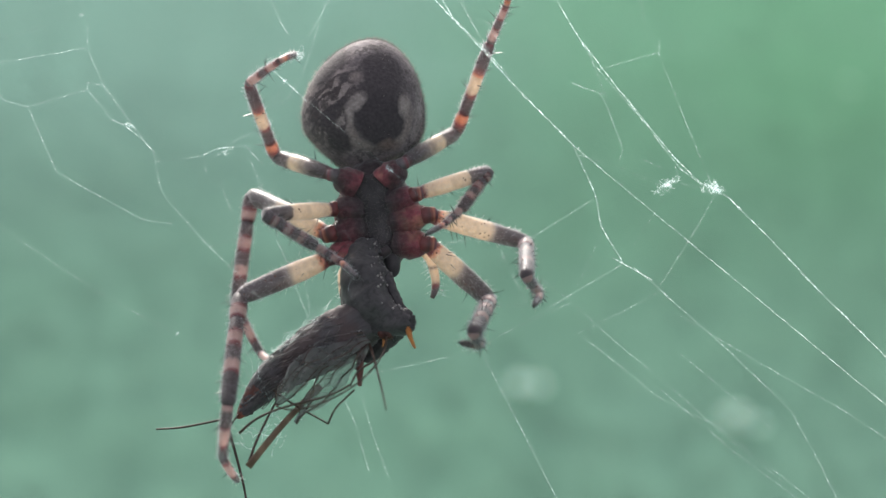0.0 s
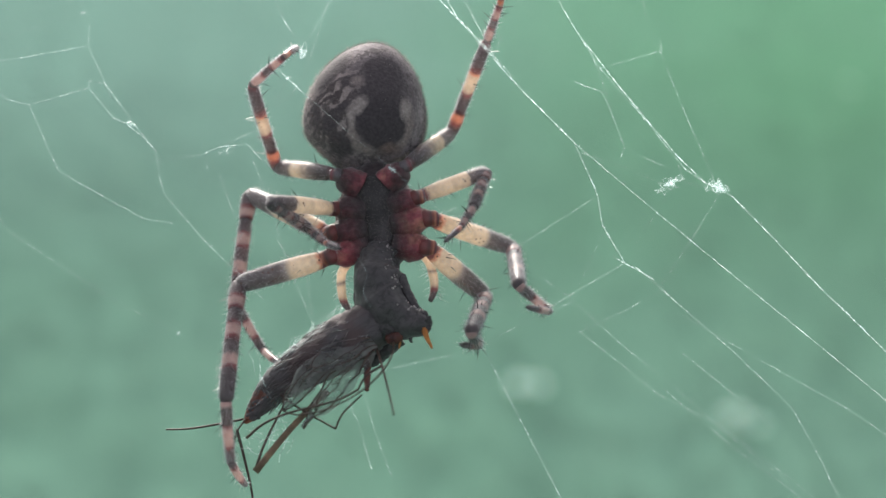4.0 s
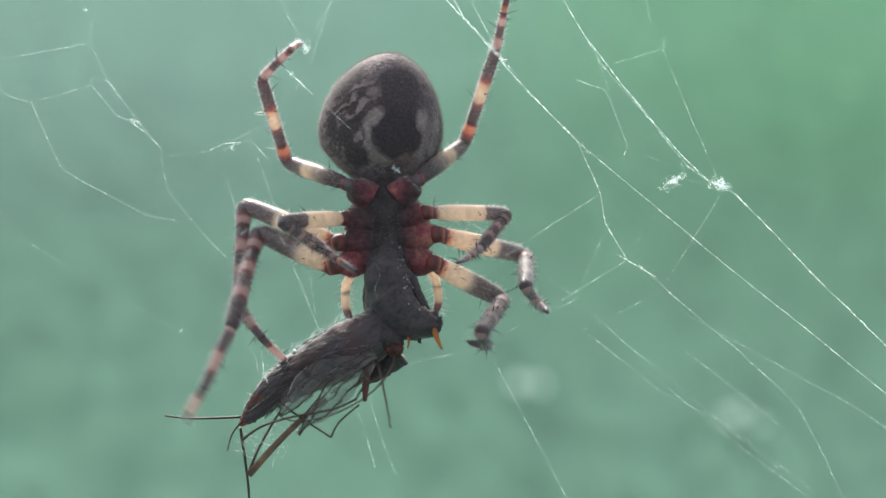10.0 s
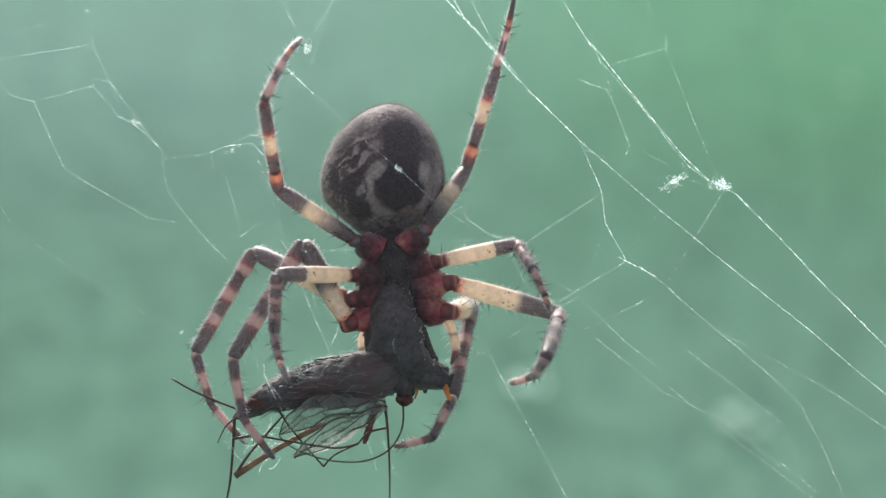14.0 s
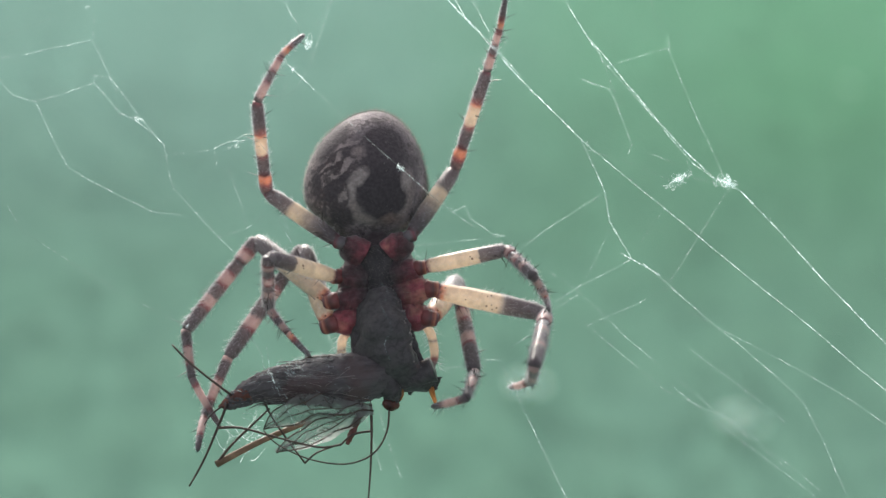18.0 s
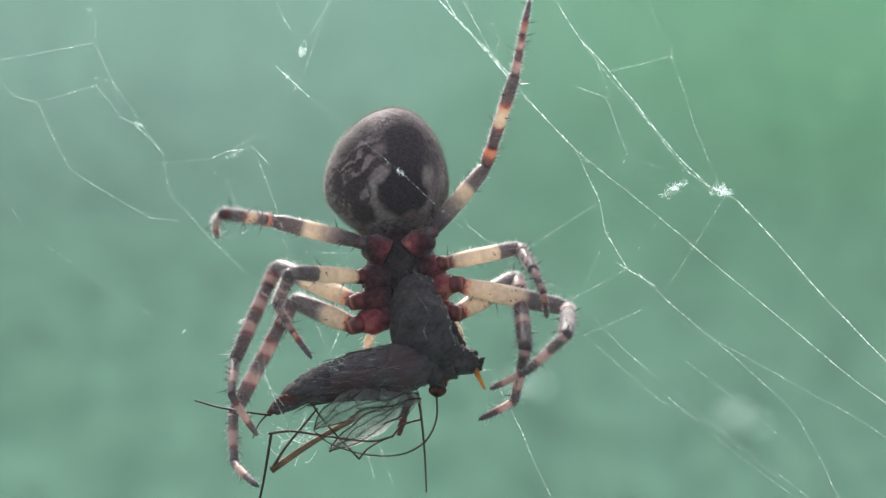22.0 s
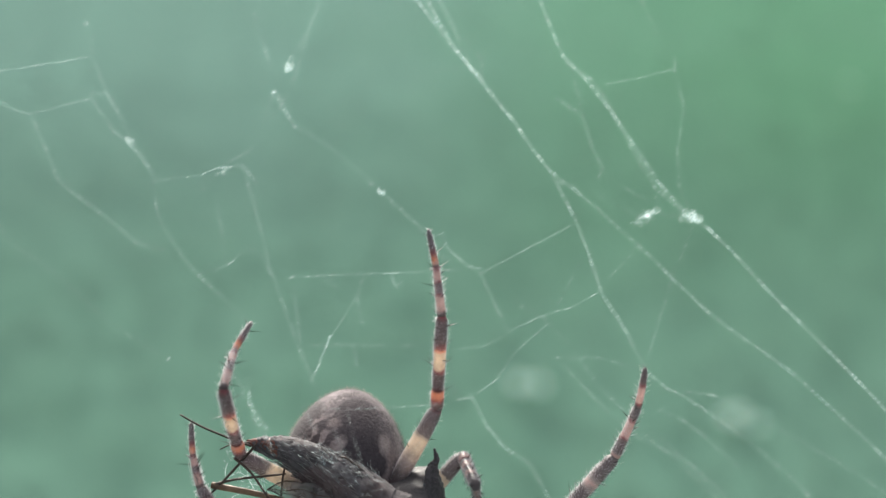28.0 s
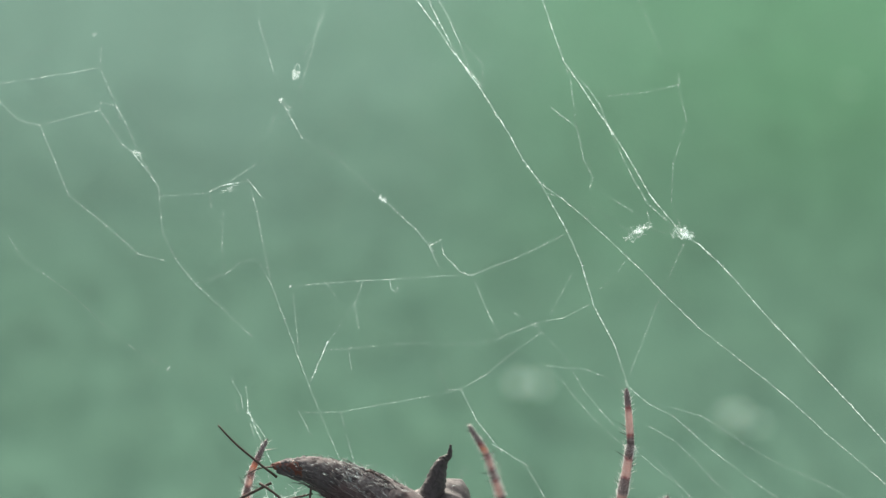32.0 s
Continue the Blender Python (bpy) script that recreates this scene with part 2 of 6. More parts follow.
def silk_material(name, least, most):
    m, n, l, b = material(name)
    b.inputs["Base Color"].default_value = (0.82, 0.93, 0.95, 1)
    b.inputs["Roughness"].default_value = 0.3
    co = n.new("ShaderNodeTexCoord")
    info = n.new("ShaderNodeObjectInfo")
    off = n.new("ShaderNodeVectorMath")
    off.operation = "ADD"
    l.new(co.outputs["Object"], off.inputs[0])
    l.new(info.outputs["Random"], off.inputs[1])
    v = node(n, "ShaderNodeTexNoise", Scale=620.0, Detail=3.0)
    l.new(off.outputs[0], v.inputs["Vector"])
    r = ramp(n, [(0.34, (least,) * 3), (0.64, (most,) * 3)])
    l.new(v.outputs[0], r.inputs[0])
    # sticky droplets in a row
    bead = node(n, "ShaderNodeTexNoise", Scale=3800.0, Detail=1.0)
    l.new(off.outputs[0], bead.inputs["Vector"])
    br = ramp(n, [(0.42, (0.35,) * 3), (0.58, (1.35,) * 3)])
    l.new(bead.outputs[0], br.inputs[0])
    share = mix(n, l, r.outputs[0], br.outputs[0], 1.0, "MULTIPLY")
    t = n.new("ShaderNodeBsdfTranslucent")
    t.inputs[0].default_value = (0.84, 0.95, 0.96, 1)
    s2 = n.new("ShaderNodeMixShader")
    s2.inputs[0].default_value = 0.7
    l.new(b.outputs[0], s2.inputs[1])
    l.new(t.outputs[0], s2.inputs[2])
    clear = n.new("ShaderNodeBsdfTransparent")
    s3 = n.new("ShaderNodeMixShader")
    l.new(share, s3.inputs[0])
    l.new(clear.outputs[0], s3.inputs[1])
    l.new(s2.outputs[0], s3.inputs[2])
    l.new(s3.outputs[0], n["Material Output"].inputs[0])
    return m


SILK = silk_material("silk", 0.12, 0.55)
SILK_FINE = silk_material("fine_silk", 0.04, 0.34)
SILK_TUFT = silk_material("tangled_silk", 0.2, 0.6)


def shroud_material(name, dark, pale, rust, rough, grey, along=0.16):
    """Dark wet skin under wound silk: streaks along the body, rusty patches, fine glints."""
    m, n, l, b = material(name)
    co = n.new("ShaderNodeTexCoord")
    mp = n.new("ShaderNodeMapping")
    mp.inputs["Rotation"].default_value = (0, 0, radians(-12))
    mp.inputs["Scale"].default_value = (along, 1.0, 1.0)
    l.new(co.outputs["Object"], mp.inputs[0])
    streak = node(n, "ShaderNodeTexNoise", Scale=3000.0, Detail=6.0, Roughness=0.7, Distortion=0.6)
    l.new(mp.outputs[0], streak.inputs["Vector"])
    patch = node(n, "ShaderNodeTexNoise", Scale=420.0, Detail=3.0)
    grain = node(n, "ShaderNodeTexNoise", Scale=5200.0, Detail=4.0)
    for t in (patch, grain):
        l.new(co.outputs["Object"], t.inputs["Vector"])
    s = ramp(n, [(0.40, dark), (0.55, tuple(q * 1.8 for q in dark)), (0.66, pale)])
    l.new(streak.outputs[0], s.inputs[0])
    p = ramp(n, [(0.52, (0, 0, 0)), (0.68, (0.7, 0.7, 0.7))])
    l.new(patch.outputs[0], p.inputs[0])
    c = mix(n, l, s.outputs[0], rust, p.outputs[0])
    l.new(c, b.inputs["Base Color"])
    g = ramp(n, [(0.4, (rough + 0.2,) * 3), (0.65, (rough,) * 3)])
    l.new(grain.outputs[0], g.inputs[0])
    l.new(g.outputs[0], b.inputs["Roughness"])
    b.inputs["Specular IOR Level"].default_value = 0.22
    b.inputs["Sheen Weight"].default_value = grey
    b.inputs["Sheen Roughness"].default_value = 0.5
    both = mix(n, l, streak.outputs[0], grain.outputs[0], 0.5)
    bump(n, l, b, both, 0.4, 0.00005)
    see_through(m, n, l, b, c, 0.1)
    return m


SHROUD = shroud_material("shrouded_body", (0.040, 0.034, 0.036), (0.068, 0.060, 0.062), (0.066, 0.040, 0.039), 0.62, 0.15)
CHITIN = shroud_material("dark_chitin", (0.028, 0.0245, 0.0255), (0.052, 0.046, 0.0475), (0.044, 0.031, 0.030), 0.36, 0.15, 0.8)
INSECT_LEG = plain("insect_leg", (0.05, 0.032, 0.026), 0.4, 0.2, 1800.0)
STRAW = plain("straw_leg", (0.13, 0.085, 0.055), 0.4, 0.35, 1800.0)
STING = plain("amber_spine", (0.48, 0.19, 0.06), 0.12, 0.6, 1500.0, 0.2, 0.2)
RED = plain("red_tip", (0.16, 0.05, 0.035), 0.3, 0.3, 1800.0, 0.5)
REDDISH = plain("reddish_skin", (0.10, 0.035, 0.028), 0.35, 0.25, 1500.0, 0.6)


def abdomen_material():
    m, n, l, b = material("mottled_abdomen")
    co = n.new("ShaderNodeTexCoord")
    warp = node(n, "ShaderNodeTexNoise", Scale=900.0, Detail=3.0)
    l.new(co.outputs["Object"], warp.inputs["Vector"])
    shift = n.new("ShaderNodeVectorMath")
    shift.operation = "MULTIPLY_ADD"
    l.new(warp.outputs["Color"], shift.inputs[0])
    shift.inputs[1].default_value = (0.0006, 0.0006, 0.0)
    l.new(co.outputs["Object"], shift.inputs[2])

    def blob(x, y, rx, ry, turn, soft):
        """A soft-edged oval mark on the belly, in web units."""
        mp = n.new("ShaderNodeMapping")
        mp.vector_type = "TEXTURE"
        mp.inputs["Location"].default_value = ((x + 9) * UNIT, (y + 9) * UNIT, 0)
        mp.inputs["Rotation"].default_value = (0, 0, radians(turn))
        mp.inputs["Scale"].default_value = (rx * UNIT, ry * UNIT, 1)
        l.new(shift.outputs[0], mp.inputs[0])
        flat = n.new("ShaderNodeVectorMath")
        flat.operation = "MULTIPLY"
        flat.inputs[1].default_value = (1, 1, 0)
        l.new(mp.outputs[0], flat.inputs[0])
        ln = n.new("ShaderNodeVectorMath")
        ln.operation = "LENGTH"
        l.new(flat.outputs[0], ln.inputs[0])
        r = ramp(n, [(max(0.0, (1 - soft)) * 0.5, (1, 1, 1)), (min(1.0, (1 + soft) * 0.5), (0, 0, 0))])
        h = n.new("ShaderNodeMath")
        h.operation = "MULTIPLY"
        h.inputs[1].default_value = 0.5
        l.new(ln.outputs["Value"], h.inputs[0])
        l.new(h.outputs[0], r.inputs[0])
        return r.outputs[0]

    fur = node(n, "ShaderNodeTexNoise", Scale=5200.0, Detail=4.0)
    l.new(co.outputs["Object"], fur.inputs["Vector"])
    stripes = n.new("ShaderNodeTexWave")
    stripes.inputs["Scale"].default_value = 500.0
    stripes.inputs["Distortion"].default_value = 9.0
    stripes.inputs["Detail"].default_value = 4.0
    stripes.inputs["Detail Scale"].default_value = 2.2
    turn = n.new("ShaderNodeMapping")
    turn.inputs["Rotation"].default_value = (0, 0, radians(52))
    l.new(co.outputs["Object"], turn.inputs[0])
    l.new(turn.outputs[0], stripes.inputs["Vector"])
    st = ramp(n, [(0.28, (0.054, 0.042, 0.044)), (0.50, (0.114, 0.093, 0.094)), (0.72, (0.194, 0.158, 0.155))])
    l.new(stripes.outputs[0], st.inputs[0])
    big = node(n, "ShaderNodeTexNoise", Scale=520.0, Detail=4.0, Roughness=0.65)
    l.new(co.outputs["Object"], big.inputs["Vector"])
    bg = ramp(n, [(0.36, (0.086, 0.071, 0.076)), (0.50, (0.133, 0.112, 0.118)), (0.66, (0.184, 0.156, 0.163))])
    l.new(big.outputs[0], bg.inputs[0])
    c = mix(n, l, bg.outputs[0], st.outputs[0], blob(-58, -6, 58, 78, 14, 0.6))
    spots = node(n, "ShaderNodeTexNoise", Scale=900.0, Detail=4.0, Roughness=0.7)
    l.new(co.outputs["Object"], spots.inputs["Vector"])
    sp = ramp(n, [(0.51, (0, 0, 0)), (0.58, (0.85, 0.85, 0.85))])
    l.new(spots.outputs[0], sp.inputs[0])
    c = mix(n, l, c, (0.054, 0.044, 0.046), sp.outputs[0])
    # dark blotches on the flank, a dark band down the middle
    black, soot, ash, dust = (0.042, 0.035, 0.039), (0.052, 0.043, 0.047), (0.213, 0.178, 0.173), (0.162, 0.130, 0.127)
    for x, y, rx, ry, turn_by in ((-64, 70, 24, 17, 40), (-82, 36, 17, 28, -20), (-30, -76, 24, 20, 0), (-54, -40, 15, 22, -40), (-86, -30, 12, 28, 10), (-40, 40, 9, 16, -50), (-36, -12, 8, 18, -50)):
        c = mix(n, l, c, soot, blob(x, y, rx, ry, turn_by, 0.3))
    c = mix(n, l, c, soot, blob(22, 68, 40, 34, -6, 0.25))
    c = mix(n, l, c, soot, blob(30, 26, 40, 50, -6, 0.25))
    c = mix(n, l, c, black, blob(36, -28, 49, 47, 0, 0.22))
    # two pale commas round the shield
    c = mix(n, l, c, dust, blob(-20, 42, 11, 9, 0, 0.6))
    c = mix(n, l, c, ash, blob(-7, 0, 11, 17, -38, 0.4))
    c = mix(n, l, c, ash, blob(-17, -32, 6, 24, 8, 0.6))
    c = mix(n, l, c, dust, blob(-9, -61, 7, 16, 28, 0.6))
    c = mix(n, l, c, dust, blob(15, -78, 20, 8, -12, 0.6))
    c = mix(n, l, c, ash, blob(76, 8, 8, 18, 6, 0.5))
    c = mix(n, l, c, dust, blob(86, -22, 6, 24, -4, 0.6))
    c = mix(n, l, c, dust, blob(80, -54, 6, 16, -24, 0.7))
    c = mix(n, l, c, (0.12, 0.085, 0.08), blob(60, -69, 16, 8, 22, 0.7))
    f = ramp(n, [(0.35, (0.78, 0.77, 0.76)), (0.7, (1.2, 1.18, 1.16))])
    l.new(fur.outputs[0], f.inputs[0])
    c = mix(n, l, c, f.outputs[0], 1.0, "MULTIPLY")
    l.new(c, b.inputs["Base Color"])
    b.inputs["Roughness"].default_value = 0.75
    b.inputs["Specular IOR Level"].default_value = 0.08
    b.inputs["Sheen Weight"].default_value = 0.09
    bump(n, l, b, fur.outputs[0], 0.5, 0.0001)
    return m


ABDOMEN = abdomen_material()


def wing_material():
    m, n, l, b = material("wing_membrane")
    b.inputs["Base Color"].default_value = (0.16, 0.145, 0.145, 1)
    b.inputs["Roughness"].default_value = 0.25
    co = n.new("ShaderNodeTexCoord")
    v = node(n, "ShaderNodeTexNoise", Scale=1500.0, Detail=3.0)
    l.new(co.outputs["Object"], v.inputs["Vector"])
    bump(n, l, b, v.outputs[0], 0.5, 0.0001)
    clear = n.new("ShaderNodeBsdfTransparent")
    clear.inputs[0].default_value = (0.9, 0.92, 0.92, 1)
    s = n.new("ShaderNodeMixShader")
    r = ramp(n, [(0.3, (0.36, 0.36, 0.36)), (0.7, (0.66, 0.66, 0.66))])
    l.new(v.outputs[0], r.inputs[0])
    l.new(r.outputs[0], s.inputs[0])
    t = n.new("ShaderNodeBsdfTranslucent")
    t.inputs[0].default_value = (0.56, 0.54, 0.55, 1)
    s2 = n.new("ShaderNodeMixShader")
    s2.inputs[0].default_value = 0.5
    l.new(b.outputs[0], s2.inputs[1])
    l.new(t.outputs[0], s2.inputs[2])
    l.new(s2.outputs[0], s.inputs[1])
    l.new(clear.outputs[0], s.inputs[2])
    l.new(s.outputs[0], n["Material Output"].inputs[0])
    return m


WING = wing_material()
WET = plain("wet_bead", (0.34, 0.30, 0.29), 0.05, 0.45, 900.0, 0.2, 0.0, 0.9)
WING_STUB = plain("wing_stub", (0.085, 0.074, 0.076), 0.35, 0.35, 1400.0, 0.35, 0.4, 0.3)


# ---- building helpers ----
def at(x, y, w=0.0):
    """The place in web space (metres) that lies on the sight line of web point x, y, at depth w."""
    k = (REACH - w) / REACH
    return Vector(((x - 784) * k, (441 - y) * k, w)) * UNIT


def part(name, bm, mat, parent, label=""):
    me = bpy.data.meshes.new(name)
    bm.to_mesh(me)
    bm.free()
    for p in me.polygons:
        p.use_smooth = True
    me.materials.append(mat)
    ob = new(name, me)
    ob.parent = parent
    return tagged(ob, label)


def thing(name, m, label, category, group="", kind=""):
    ob = new(name)
    ob.empty_display_size = 0.002
    ob.matrix_world = m
    return tagged(ob, label, category, group, kind)


def ring_tube(bm, points, radii, sides=10, squash=1.0, cap=True):
    """A tube through the points (metres), one radius each."""
    rows = []
    last = None
    for i, p in enumerate(points):
        a, b = points[max(i - 1, 0)], points[min(i + 1, len(points) - 1)]
        d = (b - a).normalized()
        if last is None:
            u = d.orthogonal().normalized()
        else:
            u = (last - d * last.dot(d)).normalized()
        last = u
        v = d.cross(u)
        rows.append([bm.verts.new(p + (u * math.cos(2 * math.pi * k / sides) + v * squash * math.sin(2 * math.pi * k / sides)) * radii[i]) for k in range(sides)])
    for r0, r1 in zip(rows, rows[1:]):
        for k in range(sides):
            bm.faces.new((r0[k], r0[(k + 1) % sides], r1[(k + 1) % sides], r1[k]))
    if cap:
        bm.faces.new(rows[0][::-1])
        bm.faces.new(rows[-1])


def curve_points(points, steps=4):
    """Catmull-Rom through the points."""
    out = []
    for i in range(len(points) - 1):
        p0, p1, p2, p3 = points[max(i - 1, 0)], points[i], points[i + 1], points[min(i + 2, len(points) - 1)]
        for k in range(steps):
            t = k / steps
            out.append(0.5 * ((2 * p1) + (p2 - p0) * t + (2 * p0 - 5 * p1 + 4 * p2 - p3) * t * t + (3 * p1 - p0 - 3 * p2 + p3) * t ** 3))
    out.append(points[-1].copy())
    return out


def tube_bm(points, radii, sides=8, steps=4, squash=1.0):
    """Points and radii in web units."""
    pts = [Vector((p[0], p[1], p[2] if len(p) > 2 else 0.0)) * UNIT for p in points]
    fine = curve_points(pts, steps)
    rr = [UNIT * float(np.interp(i / steps, range(len(radii)), radii)) for i in range(len(fine))]
    bm = bmesh.new()
    ring_tube(bm, fine, rr, sides, squash)
    return bm


def spike(bm, base, way, length, radius):
    """A hair: three-sided, tapering to a point."""
    way = way.normalized()
    u = way.orthogonal().normalized()
    v = way.cross(u)
    vs = [bm.verts.new(base + (u * math.cos(a) + v * math.sin(a)) * radius) for a in (0, 2.094, 4.189)]
    bend = Vector((random.uniform(-1, 1), random.uniform(-1, 1), random.uniform(-1, 1))) * length * 0.15
    tip = bm.verts.new(base + way * length + bend)
    for k in range(3):
        bm.faces.new((vs[k], vs[(k + 1) % 3], tip))


# ---- the lawn far behind ----
def lawn():
    bm = bmesh.new()
    bmesh.ops.create_grid(bm, x_segments=40, y_segments=40, size=1500)
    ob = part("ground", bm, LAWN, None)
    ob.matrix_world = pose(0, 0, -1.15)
    return tagged(ob, "green lawn far out of focus, haze painted into its colour", "lawn", "", "structure")


lawn()


def grass():
    """Short blades that lean every way, thinning out round the edge of the near lawn."""
    rng = np.random.default_rng(4)
    x, y = rng.uniform(-6.5, 6.5, 170000), rng.uniform(-3.0, 7.5, 170000)
    keep = rng.random(170000) < (1 - np.hypot(x / 6.5, (y - 2.5) / 5.0)) * 3.2
    x, y = x[keep], y[keep]
    n = len(x)
    turn, lean = rng.random(n) * math.tau, np.radians(rng.uniform(48, 82, n))
    long, wide = rng.uniform(0.030, 0.062, n), rng.uniform(0.0014, 0.0026, n)
    out = np.stack([np.cos(turn), np.sin(turn), np.zeros(n)], 1)
    side = np.stack([-np.sin(turn), np.cos(turn), np.zeros(n)], 1) * wide[:, None]
    base = np.stack([x, y, np.full(n, -0.002)], 1)
    up = np.array([0.0, 0.0, 1.0])
    knee = base + (up * np.cos(lean * 0.6)[:, None] + out * np.sin(lean * 0.6)[:, None]) * (long * 0.55)[:, None]
    tip = knee + (up * np.cos(lean)[:, None] * 0.6 + out * np.sin(lean)[:, None]) * (long * 0.45)[:, None]
    verts = np.stack([base - side, base + side, knee + side * 0.8, knee - side * 0.8, tip], 1).reshape(-1, 3)
    faces = []
    for k in range(0, 5 * n, 5):
        faces += [(k, k + 1, k + 2, k + 3), (k + 3, k + 2, k + 4)]
    me = bpy.data.meshes.new("grass")
    me.from_pydata(verts.tolist(), [], faces)
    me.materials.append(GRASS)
    ob = new("grass", me)
    ob.matrix_world = pose(0, 0, -1.15)
    return tagged(ob, "short green lawn grass, haze painted into its colour", "grass", "", "stuff")


grass()

PETAL = plain("white_petal", (0.36, 0.56, 0.53), 0.6, 0.4, 60.0, 0.1, 0.1)
YOLK = plain("yellow_disc", (0.38, 0.36, 0.12), 0.7, 0.0, 90.0, 0.2, 0.2)
STALK = plain("green_stalk", (0.07, 0.13, 0.04), 0.6, 0.2, 50.0, 0.2, 0.2)


def daisy():
    ob = thing("daisy", pose(0, 0, -1.15), "small white daisy in the lawn", "flower", "daisies in the lawn")
    bm = bmesh.new()
    ring_tube(bm, [Vector((0, 0, -0.002)), Vector((0.001, 0.001, 0.02)), Vector((0, 0, 0.042))], [0.0011, 0.001, 0.0009], 6)
    part("stalk", bm, STALK, ob)
    bm = bmesh.new()
    ring_tube(bm, [Vector((0, 0, 0.041)), Vector((0, 0, 0.0435)), Vector((0, 0, 0.0455))], [0.003, 0.0034, 0.0018], 10)
    part("disc", bm, YOLK, ob)
    for k in range(14):
        bm = bmesh.new()
        c, s = math.cos(k * math.tau / 14), math.sin(k * math.tau / 14)
        rows = []
        for r, w, z in ((0.003, 0.0008, 0.0425), (0.006, 0.0016, 0.0432), (0.010, 0.0017, 0.0428), (0.012, 0.0007, 0.0422)):
            rows.append([bm.verts.new((c * r - s * q * w, s * r + c * q * w, z + 0.0003 * (1 - q * q))) for q in (-1, 0, 1)])
        for a, b in zip(rows, rows[1:]):
            for q in (0, 1):
                bm.faces.new((a[q], b[q], b[q + 1], a[q + 1]))
        part("petal", bm, PETAL, ob)
    return ob


first = daisy()
first.matrix_world = pose(0.135, 1.80, -1.15, 0, 0, 20)
for x, y, n, reach_x in ((0.148, 1.80, 4, 0.03), (0.514, 1.695, 6, 0.028), (1.23, 3.6, 2, 0.05)):
    for _ in range(n):
        copy_thing(first, pose(x + random.uniform(-1, 1) * reach_x, y + random.uniform(-1, 1) * reach_x, -1.15, random.uniform(-8, 8), random.uniform(-8, 8), random.uniform(0, 360)))


# ---- how the silk drifts ----
# Marks of the web, each with its places in time: seconds, x, y.
MARKS = []


def mark(*rows):
    MARKS.append(rows)


mark((0, 153, 85), (6, 157, 80), (9, 159, 76), (13, 163, 80), (19, 164, 70), (23, 168, 78), (24, 160, 68), (24.5, 152, 78), (25, 165, 98), (25.5, 165, 90), (27.5, 167, 102), (28, 162, 100), (29, 172, 113), (32, 177, 120))
mark((0, 530, 97), (6, 538, 90), (9, 541, 85), (13, 543, 85), (19, 545, 75), (20, 540, 85), (23, 532, 92), (24, 530, 88), (24.5, 517, 98), (25, 512, 105), (25.5, 513, 103), (27.5, 515, 110), (28, 511, 117), (29, 523, 123), (32, 523, 130))
mark((0, 1263, 333), (6, 1273, 330), (9, 1275, 327), (13, 1275, 328), (18, 1285, 323), (19, 1288, 322), (20, 1285, 330), (21, 1275, 340), (22, 1278, 338), (23, 1270, 348), (24, 1280, 335), (24.5, 1250, 362), (25, 1210, 405), (25.5, 1222, 395), (27.5, 1238, 375), (28, 1225, 385), (29, 1218, 402), (30, 1213, 410), (32, 1210, 414))
mark((0, 1015, 258), (6, 1018, 252), (13, 1025, 250), (18, 1030, 248), (20, 1028, 252), (21, 1020, 262), (23, 1018, 270), (24, 1020, 260), (24.5, 1000, 285), (25, 955, 308), (25.5, 967, 298), (27.5, 983, 292), (28, 975, 305), (29, 965, 318), (32, 957, 325))
mark((0, 1103, 467), (6, 1107, 465), (9, 1110, 460), (13, 1107, 463), (18, 1118, 458), (20, 1118, 460), (21, 1112, 470), (23, 1107, 482), (24, 1112, 465), (24.5, 1085, 490), (25, 1045, 530), (25.5, 1060, 505), (27.5, 1070, 503), (28, 1060, 517), (29, 1052, 523), (32, 1045, 538))
mark((0, 1005, 537), (13, 1017, 530), (19, 1022, 520), (21, 1018, 540), (24, 1018, 535), (24.5, 985, 560), (25.5, 957, 575), (27.5, 975, 565), (28, 967, 575), (29, 960, 580), (32, 955, 590))
mark((0, 360, 275), (6, 365, 270), (9, 372, 265), (13, 372, 272), (19, 380, 262), (20, 372, 272), (23, 378, 284), (24, 370, 272), (25, 350, 305), (25.5, 355, 297), (27.5, 362, 308), (28, 357, 310), (29, 370, 323), (32, 370, 340))
mark((0, 370, 437), (6, 372, 435), (9, 375, 430), (13, 373, 437), (19, 388, 417), (20, 385, 427), (24, 372, 430), (25, 335, 470), (25.5, 340, 465), (27.5, 355, 478), (28, 350, 487), (29, 350, 495), (32, 345, 502))
mark((0, 770, 0), (6, 783, 0), (9, 790, 0), (13, 790, 0), (19, 793, 0), (20, 790, 0), (21, 780, 0), (23, 773, 0), (24, 768, 0), (24.5, 760, 0), (25, 742, 0), (27.5, 748, 0), (28, 735, 0), (29, 738, 0), (32, 735, 0))
mark((0, 985, 0), (6, 990, 0), (9, 998, 0), (13, 995, 0), (19, 1000, 0), (21, 985, 0), (23, 980, 0), (24.5, 955, 0), (25, 952, 0), (27.5, 962, 0), (28, 955, 0), (29, 965, 0), (32, 960, 0))
mark((0, 690, 300), (13, 705, 300), (19, 710, 297), (20, 708, 300), (23, 710, 308), (24, 705, 302), (25, 668, 340), (25.5, 675, 333), (27.5, 683, 333), (28, 675, 340), (29, 683, 349), (32, 678, 353))
mark((0, 1170, 515), (9, 1177, 512), (19, 1188, 508), (23, 1172, 535), (24, 1180, 512), (24.5, 1165, 560), (25, 1110, 620), (25.5, 1185, 605), (27.5, 1152, 640), (28, 1142, 655), (29, 1117, 672), (32, 1110, 683))
